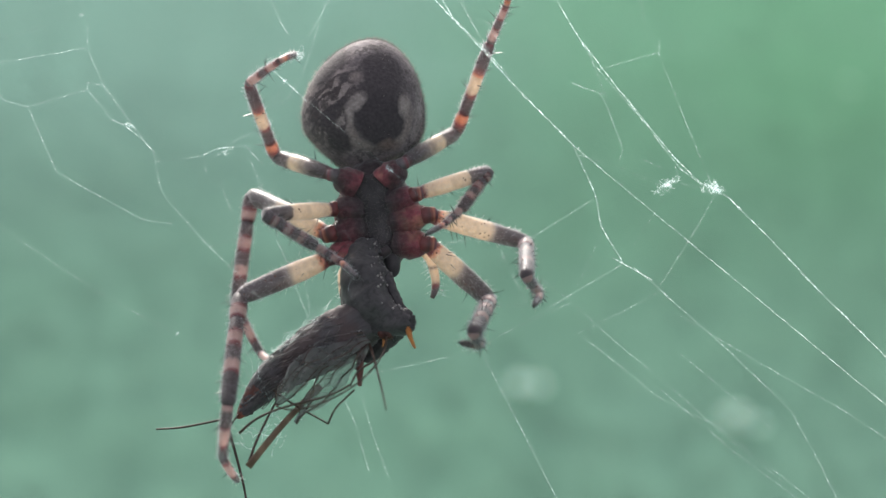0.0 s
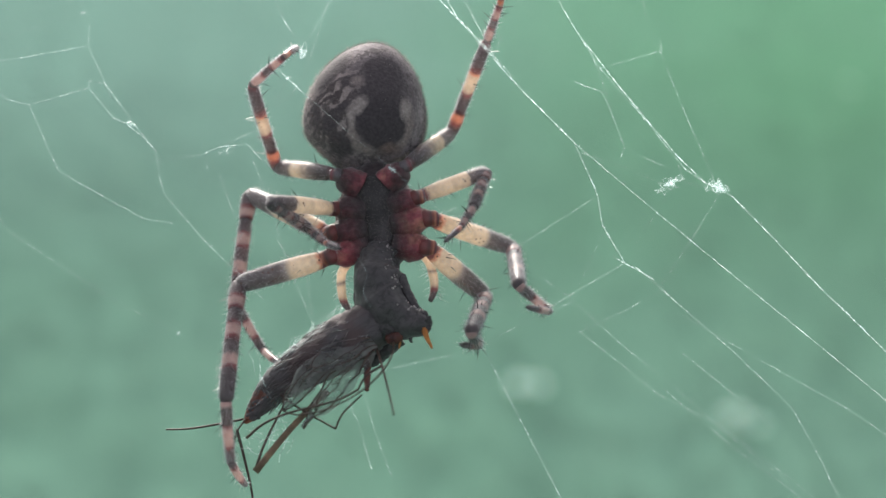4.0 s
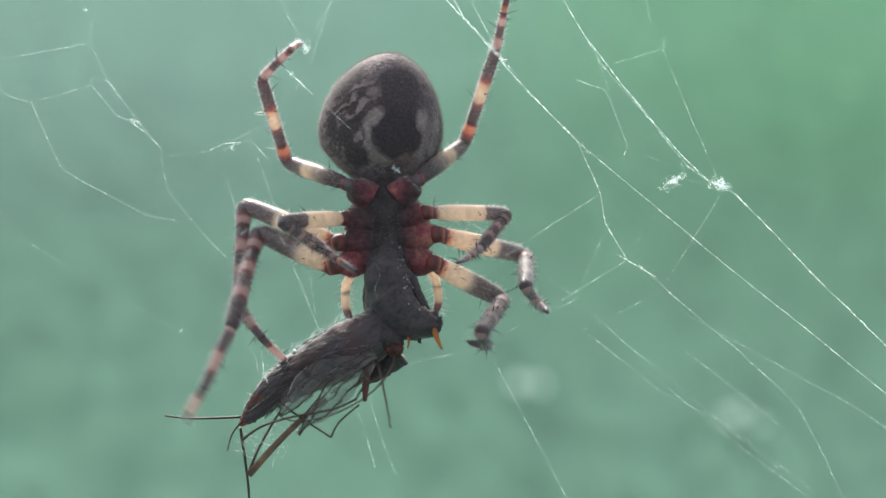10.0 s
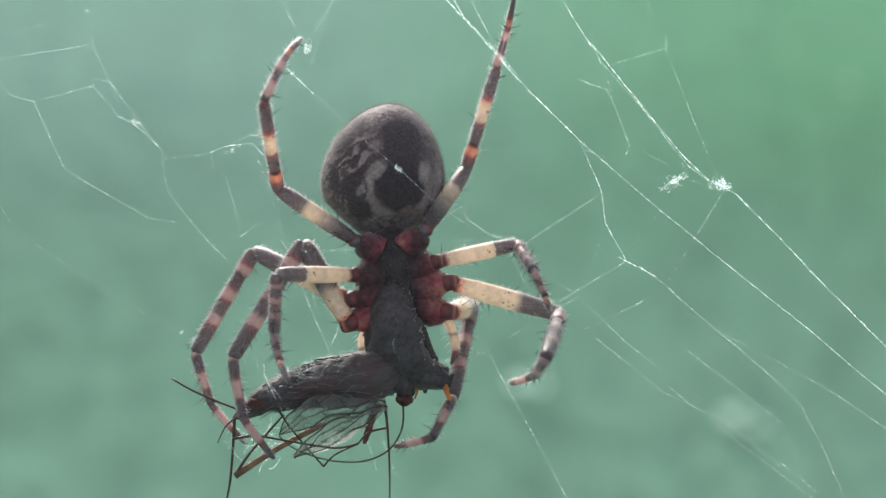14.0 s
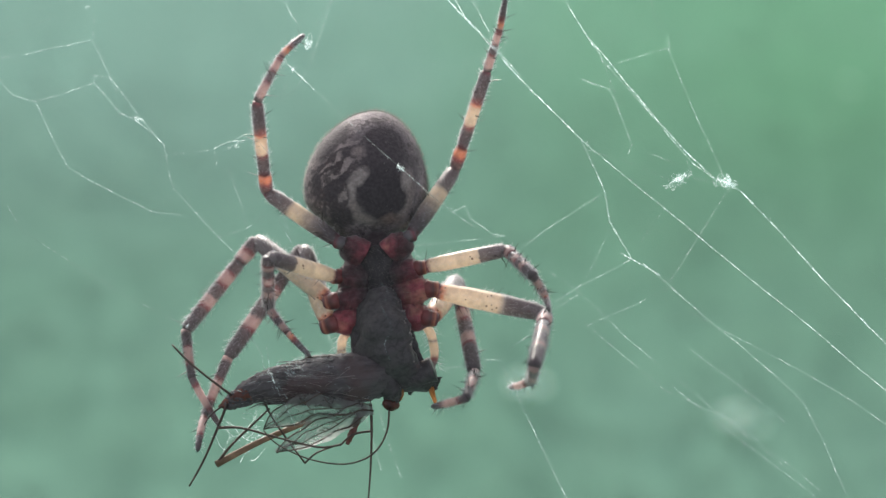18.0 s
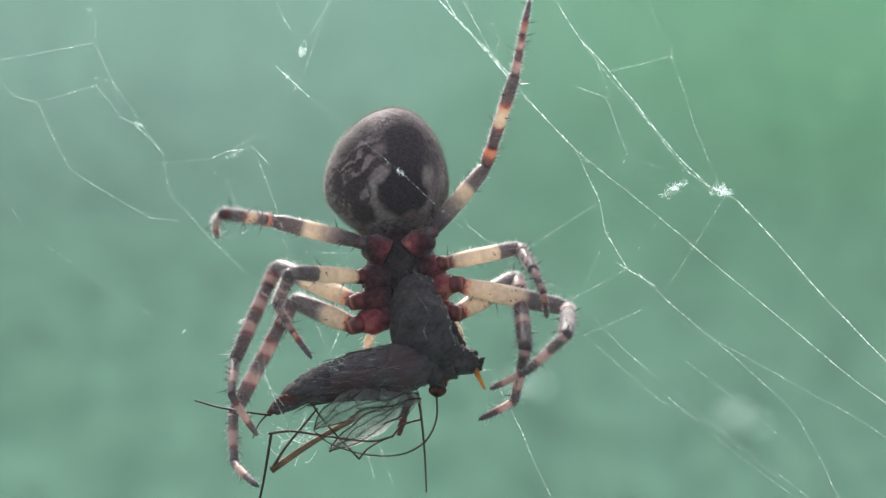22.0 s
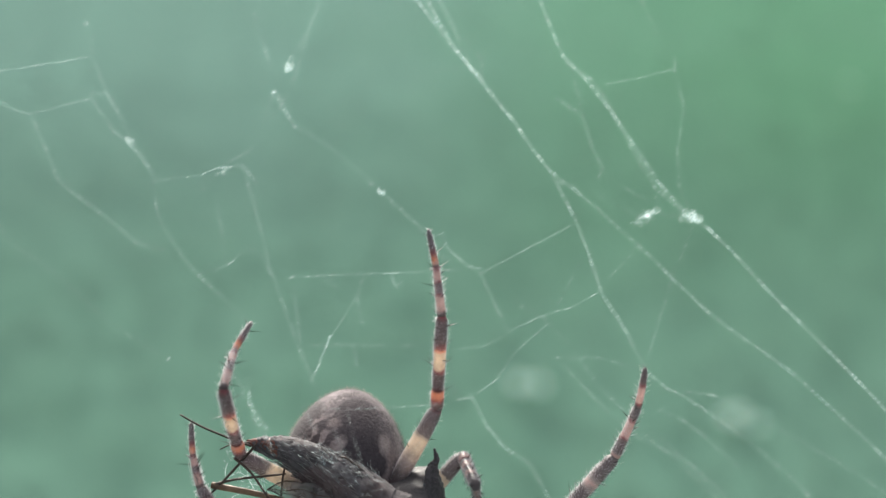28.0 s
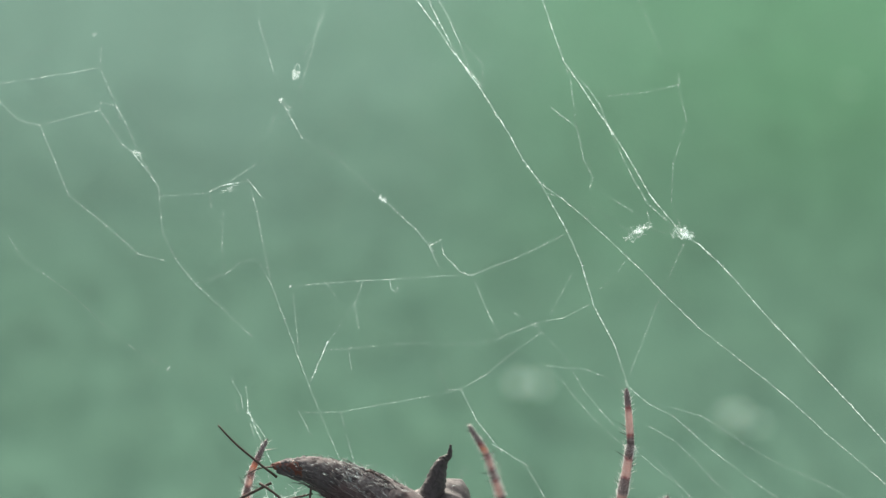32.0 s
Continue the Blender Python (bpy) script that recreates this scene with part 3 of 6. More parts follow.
mark((0, 1400, 728), (6, 1405, 722), (9, 1410, 720), (19, 1423, 712), (23, 1407, 745), (24, 1410, 730), (24.5, 1390, 760), (25, 1345, 765), (25.5, 1365, 755), (27.5, 1340, 785), (32, 1330, 850))
mark((0, 850, 620), (9, 862, 612), (13, 862, 622), (19, 885, 640), (23, 860, 660), (24, 890, 650), (25, 830, 700), (27.5, 820, 675), (28, 835, 705), (32, 815, 690))
mark((0, 985, 882), (9, 1003, 882), (19, 1003, 882), (23, 968, 882), (24, 990, 882), (24.5, 955, 882), (25, 895, 882), (27.5, 940, 882), (28, 972, 882), (32, 965, 882))
mark((0, 1568, 717), (6, 1568, 705), (9, 1568, 697), (13, 1568, 700), (19, 1568, 690), (23, 1568, 722), (24, 1568, 708), (25, 1568, 792), (25.5, 1568, 775), (27.5, 1568, 795), (29, 1568, 850), (32, 1568, 858))
mark((0, 1568, 632), (6, 1568, 618), (9, 1568, 612), (13, 1568, 615), (19, 1568, 608), (23, 1568, 650), (24, 1568, 620), (24.5, 1568, 670), (25, 1568, 740), (25.5, 1568, 712), (27.5, 1568, 705), (29, 1568, 770), (32, 1568, 785))
mark((0, 8, 408), (13, 25, 410), (19, 42, 408), (23, 50, 415), (25, 20, 440), (27.5, 10, 420), (29, 30, 445), (32, 40, 460))
mark((0, 47, 187), (9, 52, 180), (13, 57, 178), (19, 62, 178), (23, 65, 180), (24.5, 45, 182), (25, 52, 195), (27.5, 55, 198), (28, 52, 200), (29, 65, 212), (32, 68, 220))
mark((0, 1165, 93), (9, 1172, 87), (19, 1183, 85), (21, 1180, 98), (23, 1195, 100), (24, 1205, 88), (25, 1187, 140), (25.5, 1192, 128), (27.5, 1200, 112), (28, 1193, 122), (29, 1203, 138), (32, 1200, 150))

MARK_T = [np.array([r[0] for r in m]) for m in MARKS]
MARK_XY = [np.array([r[1:] for r in m], float) for m in MARKS]
MARK_REST = np.array([m[0][1:] for m in MARKS], float)


def drift(rest, t):
    """Where a web point that rests at rest at the start is at t."""
    move = np.array([[np.interp(t, ts, xy[:, 0]), np.interp(t, ts, xy[:, 1])] for ts, xy in zip(MARK_T, MARK_XY)]) - MARK_REST
    d2 = ((MARK_REST - rest) ** 2).sum(1) + 9.0
    w = d2 ** -1.5
    return rest + (w[:, None] * move).sum(0) / w.sum()


def rest_of(p, t):
    """The rest place of a point that is at p at the time t."""
    p = np.array(p, float)
    r = p.copy()
    for _ in range(12):
        r = r + (p - drift(r, t)) * 0.8
    return r


# ---- the web ----
web = thing("spider_web", WEB, "torn pale silk orb web with loose broken threads", "spider web")
WEB_TIMES = [0, 3, 6, 9, 11, 13, 15, 17.5, 19, 20, 20.5, 21, 22, 23, 24, 24.25, 24.5, 24.75, 24.85, 24.95, 25, 25.05, 25.15, 25.5, 26.5, 27.5, 27.85, 27.96, 28, 28.04, 28.15, 28.5, 29, 30, 32]
THREADS = []      # (object, rest a, rest b, depth) for the motions
TUFTS = []


def pull(t):
    """How far the web has given way to the spider's last move, 0 to 1."""
    return float(np.interp(t, [24, 24.5, 25, 25.5, 27.5, 28, 29, 32], [0, 0.35, 0.9, 0.72, 0.65, 0.82, 0.95, 1]))


def shake(t):
    """A quick shudder of the web."""
    k = float(np.interp(t, [24.85, 24.95, 25.05, 25.15, 27.85, 27.96, 28.04, 28.15], [0, -0.6, 0.6, 0, 0, -1, 1, 0]))
    return np.array((9.0, -6.0)) * k


def spot_at(node, t):
    rest, extra = node
    return drift(rest, t) + extra * pull(t) + shake(t)


def two_state(x0, y0, x1, y1):
    """A point of the web by its places at the start and at the end."""
    rest = np.array((x0, y0), float)
    return rest, np.array((x1, y1), float) - drift(rest, 32)


def thread(t, points, thick=0.8, depth=0.0):
    """A thread through the points as they lie at t seconds, in short rigid lengths."""
    thick *= 0.68
    nodes = [two_state(*p) if len(p) == 4 else (rest_of(p, t), np.zeros(2)) for p in points]
    for a, b in zip(nodes, nodes[1:]):
        lens = [np.linalg.norm(spot_at(a, q) - spot_at(b, q)) for q in (0.0, 13.0, 23.0, 28.0, 32.0)]
        n = max(1, int(round(np.median(lens) / 60)))
        for i in range(n):
            pa, pb = (tuple(u + (v - u) * f for u, v in zip(a, b)) for f in (i / n, (i + 1) / n))
            ln = max(np.linalg.norm(spot_at(pa, q) - spot_at(pb, q)) for q in (0.0, 6.0, 13.0, 20.0, 28.0, 30.0, 32.0)) + 1.0
            bm = bmesh.new()
            k = max(3, int(ln / 9))
            # several fibres that part and meet again, with stray wisps
            for strand in range(3 if thick >= 0.6 else 2):
                swing = Vector((random.gauss(0, 1), random.gauss(0, 1), 0)) * (0.3 + 0.7 * thick) * (0.0 if strand == 0 else 1.0)
                pts = []
                for j in range(k + 1):
                    f = j / k
                    off = swing * math.sin(math.pi * f) * random.uniform(0.6, 1.2)
                    pts.append(Vector((off.x + random.gauss(0, 0.4), off.y + random.gauss(0, 0.4), (f - 0.5) * ln)) * UNIT)
                ring_tube(bm, pts, [thick * random.uniform(0.35, 0.85) * (1.0 if strand == 0 else 0.6) * UNIT for _ in pts], 4)
            for _ in range(int(ln / 45)):
                p = Vector((random.gauss(0, 0.5), random.gauss(0, 0.5), random.uniform(-0.5, 0.5) * ln))
                d = Vector((random.gauss(0, 1), random.gauss(0, 1), random.gauss(0, 1.6))).normalized() * random.uniform(2, 5)
                q = Vector((random.gauss(0, 0.8), random.gauss(0, 0.8), random.gauss(0, 0.8)))
                ring_tube(bm, [p * UNIT, (p + d * 0.55 + q) * UNIT, (p + d) * UNIT], [0.3 * UNIT] * 3, 3)
            ob = part("thread", bm, SILK if thick >= 0.5 else SILK_FINE, web)
            THREADS.append((ob, pa, pb, depth))


def tuft(t, x, y, size, n, depth=0.0, stretch=(1.0, 0.6), turn=30, thick=0.23):
    """A loose wad of tangled silk."""
    bm = bmesh.new()
    c, s = math.cos(radians(turn)), math.sin(radians(turn))
    for _ in range(int(n * 2.4)):
        p = Vector((random.gauss(0, 0.42) * stretch[0], random.gauss(0, 0.4) * stretch[1], random.gauss(0, 0.3))) * size
        pts = []
        d = Vector((random.uniform(-1, 1), random.uniform(-1, 1), random.uniform(-0.6, 0.6)))
        for _ in range(7):
            pts.append(Vector((p.x * c - p.y * s, p.x * s + p.y * c, p.z)) * UNIT)
            d = (d + Vector((random.uniform(-1, 1), random.uniform(-1, 1), random.uniform(-1, 1))) * 0.9 - p / size * 0.5)
            p = p + d.normalized() * size * 0.13
        ring_tube(bm, pts, [thick * UNIT] * 7, 4)
    ob = part("silk_tuft", bm, SILK_TUFT, web, "white wad of tangled silk")
    TUFTS.append((ob, rest_of((x, y), t), depth))


# as the web lies at the end
thread(0, [(735, -40, 705, -50), (770, 0, 737, 0), (850, 85, 797, 85), (895, 135, 850, 157), (950, 192, 900, 235), (1015, 258, 957, 325)], 1.35)
thread(0, [(772, -20, 748, -20), (800, 30, 780, 45), (862, 92, 812, 104), (900, 135, 853, 155)], 1.0)
thread(0, [(800, -20, 768, -20), (838, 45, 812, 72), (858, 82, 828, 118), (880, 115, 856, 155)], 0.7)
thread(0, [(815, -10, 775, 0), (830, 30, 800, 38), (862, 40, 822, 78), (880, 68, 855, 115), (872, 95, 853, 150)], 0.6)
thread(0, [(1015, 258, 957, 325), (1045, 325, 990, 385), (1055, 350, 1005, 413), (1063, 400, 1028, 465), (1103, 467, 1050, 540), (1135, 485, 1088, 612), (1170, 515, 1110, 683)], 0.9)
thread(0, [(1170, 515, 1110, 683), (1300, 630, 1230, 770), (1400, 728, 1330, 850), (1440, 800, 1390, 890), (1485, 890, 1450, 940)], 0.72)
thread(0, [(1015, 258, 957, 325), (1100, 329, 1035, 385), (1160, 379, 1100, 445), (1230, 437, 1170, 515), (1340, 528, 1300, 630), (1430, 603, 1400, 710), (1568, 717, 1568, 858), (1640, 777, 1640, 922)], 0.74)
thread(0, [(973, -25, 951, -25), (985, 0, 960, 0), (1025, 68, 998, 110), (1100, 165, 1060, 200), (1190, 275, 1150, 345), (1240, 325, 1195, 400), (1263, 333, 1210, 414), (1290, 350, 1240, 435), (1370, 430, 1305, 500), (1450, 515, 1400, 605), (1568, 632, 1568, 785), (1640, 705, 1640, 860)], 0.95)
thread(0, [(1025, 68, 998, 110), (1060, 125, 1040, 155), (1130, 205, 1075, 220), (1205, 300, 1145, 360), (1245, 330, 1190, 400)], 0.7)
thread(0, [(1025, 68, 998, 110), (1045, 100, 1010, 145), (1070, 165, 1020, 225)], 0.55)
thread(0, [(1020, 150, 975, 190), (1060, 165, 1020, 225), (1070, 180, 1025, 245), (1103, 265, 1050, 315), (1095, 285, 1043, 335)], 0.7)
thread(0, [(1055, 350, 1005, 413), (945, 418, 905, 460), (880, 462, 835, 487)], 0.6)
thread(0, [(1103, 467, 1045, 538), (1005, 525, 950, 572), (960, 552, 885, 597)], 0.65)
thread(0, [(1005, 525, 950, 572), (1005, 538, 955, 590), (935, 568, 900, 630), (865, 605, 815, 690)], 0.6)
thread(32, [(885, 597), (835, 487)], 0.7, -150)
thread(32, [(1122, -20), (1165, 80), (1200, 150)], 0.42)
thread(32, [(815, 690), (700, 712), (603, 730), (630, 830), (660, 900)], 0.6, -150)
thread(32, [(815, 690), (790, 690), (778, 658)], 0.74, -150)
thread(32, [(835, 487), (760, 490), (690, 495), (570, 502), (515, 507)], 0.7, -150)
thread(0, [(475, -12, 458, 40), (500, 45, 475, 95), (527, 88, 495, 172)], 0.6)
thread(0, [(500, 140, 497, 177), (525, 163, 535, 245)], 0.9)
thread(0, [(525, 163, 535, 245), (575, 205, 590, 275), (640, 258, 640, 318), (690, 300, 678, 353)], 0.45)
thread(0, [(690, 300, 678, 353), (745, 350, 740, 410), (790, 385, 760, 435), (830, 412, 775, 470)], 0.62)
thread(32, [(760, 435), (780, 425), (785, 450), (815, 482), (835, 487)], 0.74, -150)
thread(32, [(497, 177), (475, 235)], 0.5)
thread(32, [(575, 20), (535, 105)], 0.5)
thread(32, [(177, 120), (205, 185), (250, 280), (280, 330), (285, 380), (288, 410), (345, 502), (392, 545), (445, 595)], 0.68)
thread(32, [(-20, 152), (55, 140), (177, 120)], 0.7)
thread(32, [(30, 212), (70, 222), (177, 195), (215, 255), (250, 280)], 0.7)
thread(32, [(177, 195), (177, 182), (205, 188), (215, 220)], 0.6)
thread(32, [(215, 255), (235, 270), (262, 305), (280, 330)], 0.75)
thread(32, [(-10, 170), (30, 212)], 0.7)
thread(32, [(70, 222), (122, 347), (165, 380), (245, 450), (285, 460)], 0.7)
thread(32, [(-15, 370), (40, 460), (195, 588), (300, 655)], 0.34)
thread(32, [(177, 120), (180, 80)], 0.4)
thread(32, [(20, 105), (100, 82)], 0.5)
thread(32, [(370, 340), (395, 328), (440, 320), (465, 350)], 0.85)
thread(32, [(370, 340), (374, 368)], 0.5)
thread(32, [(395, 330), (455, 290)], 0.6)
thread(32, [(345, 502), (400, 485), (430, 462), (455, 460), (480, 503)], 0.6)
thread(32, [(395, 380), (393, 440), (398, 490)], 0.4)
thread(32, [(440, 320), (465, 430), (480, 503)], 0.55)
thread(32, [(480, 503), (525, 625), (550, 690), (600, 810), (625, 890)], 0.65, -150)
thread(32, [(580, 605), (565, 640), (550, 675)], 0.9, -150)
thread(32, [(525, 625), (610, 618), (730, 608), (885, 600)], 0.38, -150)
thread(32, [(435, 685), (440, 730), (470, 775)], 0.74)
thread(32, [(440, 730), (480, 820)], 0.74)
thread(32, [(603, 730), (530, 730), (550, 770)], 0.5, -150)
thread(32, [(578, 503), (595, 527)], 0.6, -150)
thread(32, [(642, 498), (628, 540), (635, 580)], 0.6, -150)
thread(32, [(690, 495), (692, 512), (700, 517), (706, 507)], 0.74, -150)
thread(32, [(1150, 755), (1300, 885)], 0.4)
thread(32, [(627, 536), (575, 616)], 0.45, -150)
thread(32, [(519, 520), (528, 619)], 0.45, -150)
thread(32, [(617, 616), (622, 652)], 0.5, -150)
thread(32, [(425, 580), (447, 595)], 0.6)
thread(32, [(575, -10), (525, 175), (500, 215), (478, 235)], 0.4)
thread(32, [(1200, 130), (1203, 150)], 0.7)
# as it lies at the start
thread(0, [(848, 614), (915, 745), (985, 882), (1010, 930)], 0.78)
thread(0, [(1023, 590), (1095, 555), (1170, 515)], 0.45)
thread(0, [(1023, 590), (1100, 650), (1160, 700), (1270, 755), (1430, 880)], 0.5)
thread(0, [(1205, 560), (1340, 640), (1490, 725), (1580, 785)], 0.45)
thread(0, [(1170, 690), (1300, 800), (1420, 890)], 0.45)
thread(0, [(1072, 120), (1165, 93), (1215, 220), (1262, 333)], 0.42)
thread(0, [(1195, 295), (1205, 325), (1245, 333)], 0.6)
thread(0, [(500, 140), (525, 160)], 0.6)
thread(0, [(800, 115), (838, 108)], 0.4)

thread(0, [(432, 640), (440, 670), (462, 690), (472, 720)], 0.5)
thread(0, [(428, 610), (445, 640), (448, 665)], 0.5)
thread(8, [(958, 485), (1012, 525), (1095, 600), (1198, 683), (1292, 765), (1400, 850)], 0.42)
thread(8, [(1275, 345), (1228, 420), (1181, 493)], 0.36)
thread(8, [(1075, 400), (1030, 500)], 0.36)
thread(8, [(1182, 350), (1127, 430)], 0.3)
thread(8, [(1116, 263), (1190, 297)], 0.4)
thread(8, [(1019, 265), (1108, 293), (1174, 322)], 0.34)
thread(8, [(276, 280), (361, 269)], 0.36)
thread(8, [(249, 392), (292, 357)], 0.36)
tuft(0, 1263, 333, 18, 40, turn=-18, stretch=(1.3, 0.5))
tuft(0, 1182, 327, 20, 26, turn=32, stretch=(1.3, 0.4))
tuft(0, 531, 97, 13, 18, turn=75, stretch=(1.1, 0.6))
tuft(32, 678, 353, 9, 14, turn=-35, stretch=(1.2, 0.5))
tuft(32, 497, 177, 6, 8)
tuft(32, 167, 62, 6, 7)
tuft(32, 240, 270, 14, 6, turn=-40)
tuft(32, 515, 507, 5, 5)
tuft(32, 298, 653, 5, 5)
tuft(32, 440, 730, 7, 6, turn=-60)
tuft(0, 400, 268, 14, 6, turn=20, stretch=(1.3, 0.4))


# ---- the spider ----
spider = thing("spider", WEB, "dark orb-weaver spider with cream and rust banded legs, hanging head down", "spider")
HIP = dict(L4=(-65, 62), R4=(65, 60), L3=(-77, 0), R3=(78, 0), L2=(-90, -45), R2=(95, -42), L1=(-98, -88), R1=(85, -95))
HIP_W = dict(L4=10, R4=10, L3=8, R3=8, L2=12, R2=12, L1=18, R1=18)
THORAX_W = -75.0
STOUT = dict(L4=0.92, R4=0.92, L3=0.88, R3=0.88, L2=1.08, R2=1.08, L1=1.15, R1=1.15)
LEGS = {k: [] for k in HIP}
BODY, BELLY, CATCH = [], [], []


def body(t, x, y, turn, ax, ay, aturn, squeeze=1.0):
    """Middle and turn of the front body, and of the abdomen."""
    BODY.append((t, x, y, turn))
    BELLY.append((t, ax, ay, aturn, squeeze))


def leg(name, t, *knots):
    """Knee, ankle, foot joint and tip of a leg at t seconds."""
    LEGS[name].append((t, knots))


def catch(t, toe, heel, roll=0):
    """Tail tip and head end of the catch, and its roll about the line between them."""
    CATCH.append((t, *toe, *heel, roll))


# stances
body(0, 662, 358, 10, 647, 190, -10)
body(3, 662, 360, 8, 647, 196, -10)
body(6, 674, 361, 7, 656, 198, -10)
body(8, 675, 362, 6, 658, 199, -10)
body(9, 677, 370, 5, 665, 205, -10)
body(10, 682, 382, 4, 677, 215, -10)
body(11, 684, 385, 5, 680, 217, -10)
body(12, 699, 399, 3, 693, 233, -6)
body(12.5, 700, 400, 0, 695, 238, -6)
body(13, 688, 425, 7, 686, 257, -9)
body(14, 700, 475, 9, 681, 305, -9)
body(15, 702, 476, 9, 682, 313, -9)
body(18, 670, 482, 6, 651, 317, -10)
body(19, 664, 480, 7, 642, 315, -10)
body(20, 710, 477, 6, 702, 311, -9)
body(20.5, 688, 473, 9, 675, 306, -9)
body(21, 678, 481, 15, 640, 315, -4)
body(22, 711, 478, 9, 687, 312, -9)
body(23, 704, 474, 9, 681, 315, -9)
body(24, 718, 505, 22, 652, 345, -2)
body(24.5, 690, 560, 30, 618, 420, 6)
body(25, 680, 725, 15, 607, 598, -3)
body(25.5, 690, 700, 5, 677, 565, -12)
body(27.5, 600, 815, 15, 540, 685, -15)
body(28, 640, 930, 8, 612, 808, -2)
body(28.5, 720, 1040, 8, 680, 940, -2)
body(29, 770, 1080, 5, 740, 1010, 10)
body(32, 770, 1080, 5, 740, 1010, 10)

leg("L4", 0, 488, 278, 440, 148, 495, 108, 525, 95)
leg("L4", 3, 488, 295, 443, 150, 500, 103, 525, 85)
leg("L4", 6, 495, 300, 455, 155, 510, 95, 533, 80)
leg("L4", 8, 500, 300, 460, 150, 515, 92, 538, 78)
leg("L4", 9, 497, 300, 460, 150, 515, 90, 537, 75)
leg("L4", 10, 508, 288, 463, 140, 515, 88, 533, 76)
leg("L4", 11, 510, 290, 465, 140, 515, 88, 533, 76)
leg("L4", 12, 512, 290, 465, 135, 515, 82, 535, 66)
leg("L4", 12.5, 512, 290, 467, 135, 515, 82, 535, 68)
leg("L4", 13, 500, 277, 462, 130, 510, 80, 533, 68)
leg("L4", 14, 492, 335, 467, 180, 505, 100, 533, 68)
leg("L4", 15, 495, 335, 467, 185, 505, 105, 528, 70)
leg("L4", 18, 472, 340, 455, 180, 500, 95, 538, 62)
leg("L4", 19, 465, 335, 457, 170, 500, 90, 538, 58)
leg("L4", 19.6, 475, 335, 457, 175, 500, 90, 538, 62)
leg("L4", 19.92, 505, 343, 484, 190, 500, 112, 514, 68)
leg("L4", 20.13, 518, 347, 411, 308, 360, 290, 325, 278)
leg("L4", 20.5, 470, 375, 405, 300, 400, 270, 412, 255)
leg("L4", 21, 448, 390, 395, 300, 392, 260, 412, 238)
leg("L4", 21.5, 460, 390, 395, 330, 388, 300, 390, 270)
leg("L4", 22, 480, 390, 395, 378, 382, 395, 385, 420)
leg("L4", 23, 480, 385, 400, 368, 383, 395, 383, 428)
leg("L4", 24, 490, 490, 385, 440, 370, 420, 362, 410)
leg("L4", 24.5, 490, 610, 365, 535, 350, 480, 350, 440)
leg("L4", 25, 430, 745, 325, 620, 322, 540, 333, 475)
leg("L4", 25.5, 485, 675, 370, 570, 345, 510, 338, 462)
leg("L4", 27.5, 395, 805, 350, 670, 400, 610, 452, 568)
leg("L4", 28, 415, 800, 395, 690, 415, 620, 445, 570)
leg("L4", 28.5, 460, 850, 455, 770, 450, 680, 444, 595)
leg("L4", 29, 585, 985, 425, 880, 430, 815, 466, 752)
leg("L4", 30, 590, 985, 432, 895, 445, 835, 475, 765)
leg("L4", 32, 590, 985, 432, 895, 445, 835, 476, 770)

leg("R4", 0, 808, 235, 868, 75, 897, 8, 907, -40)
leg("R4", 3, 800, 235, 862, 72, 885, 8, 893, -40)
leg("R4", 6, 800, 232, 862, 75, 885, 10, 893, -38)
leg("R4", 8, 800, 230, 862, 75, 885, 10, 893, -38)
leg("R4", 9, 805, 240, 868, 78, 888, 10, 895, -40)
leg("R4", 10, 822, 255, 878, 88, 892, 20, 903, -30)
leg("R4", 11, 825, 262, 880, 88, 892, 20, 903, -30)
leg("R4", 12, 835, 262, 890, 98, 905, 30, 912, -15)
leg("R4", 12.5, 840, 262, 893, 98, 905, 30, 915, -15)
leg("R4", 13, 832, 285, 890, 100, 908, 40, 918, -8)
leg("R4", 14, 825, 300, 880, 115, 900, 45, 910, -5)
leg("R4", 15, 828, 300, 885, 118, 902, 45, 910, -5)
leg("R4", 18, 805, 300, 862, 125, 885, 50, 895, -5)
leg("R4", 19, 808, 300, 862, 125, 885, 50, 897, -5)
leg("R4", 20, 860, 295, 912, 130, 930, 60, 942, 0)
leg("R4", 20.5, 838, 300, 888, 120, 905, 50, 920, 0)
leg("R4", 21, 815, 295, 868, 120, 888, 50, 902, 0)
leg("R4", 22, 860, 295, 912, 130, 925, 60, 937, 0)
leg("R4", 23, 830, 310, 888, 120, 910, 60, 932, -5)
leg("R4", 24, 808, 310, 868, 120, 895, 60, 922, -5)
leg("R4", 24.5, 800, 355, 875, 150, 910, 65, 937, 5)
leg("R4", 25, 775, 610, 815, 440, 810, 380, 798, 345)
leg("R4", 25.5, 785, 630, 818, 470, 812, 400, 798, 353)
leg("R4", 27.5, 688, 645, 728, 475, 742, 400, 746, 355)
leg("R4", 28, 775, 720, 782, 560, 770, 460, 757, 402)
leg("R4", 28.2, 788, 745, 768, 610, 738, 510, 712, 462)
leg("R4", 28.3, 845, 900, 815, 690, 790, 590, 760, 485)
leg("R4", 28.4, 850, 1000, 822, 905, 790, 840, 745, 787)
leg("R4", 28.7, 940, 1060, 935, 930, 915, 850, 893, 768)
leg("R4", 28.85, 940, 1060, 935, 930, 915, 850, 893, 768)
leg("R4", 29, 480, 930, 540, 855, 630, 788, 730, 795)
leg("R4", 29.2, 945, 1060, 940, 930, 922, 850, 902, 764)
leg("R4", 29.5, 480, 950, 540, 885, 610, 840, 696, 816)
leg("R4", 30, 820, 1060, 912, 890, 895, 810, 870, 742)
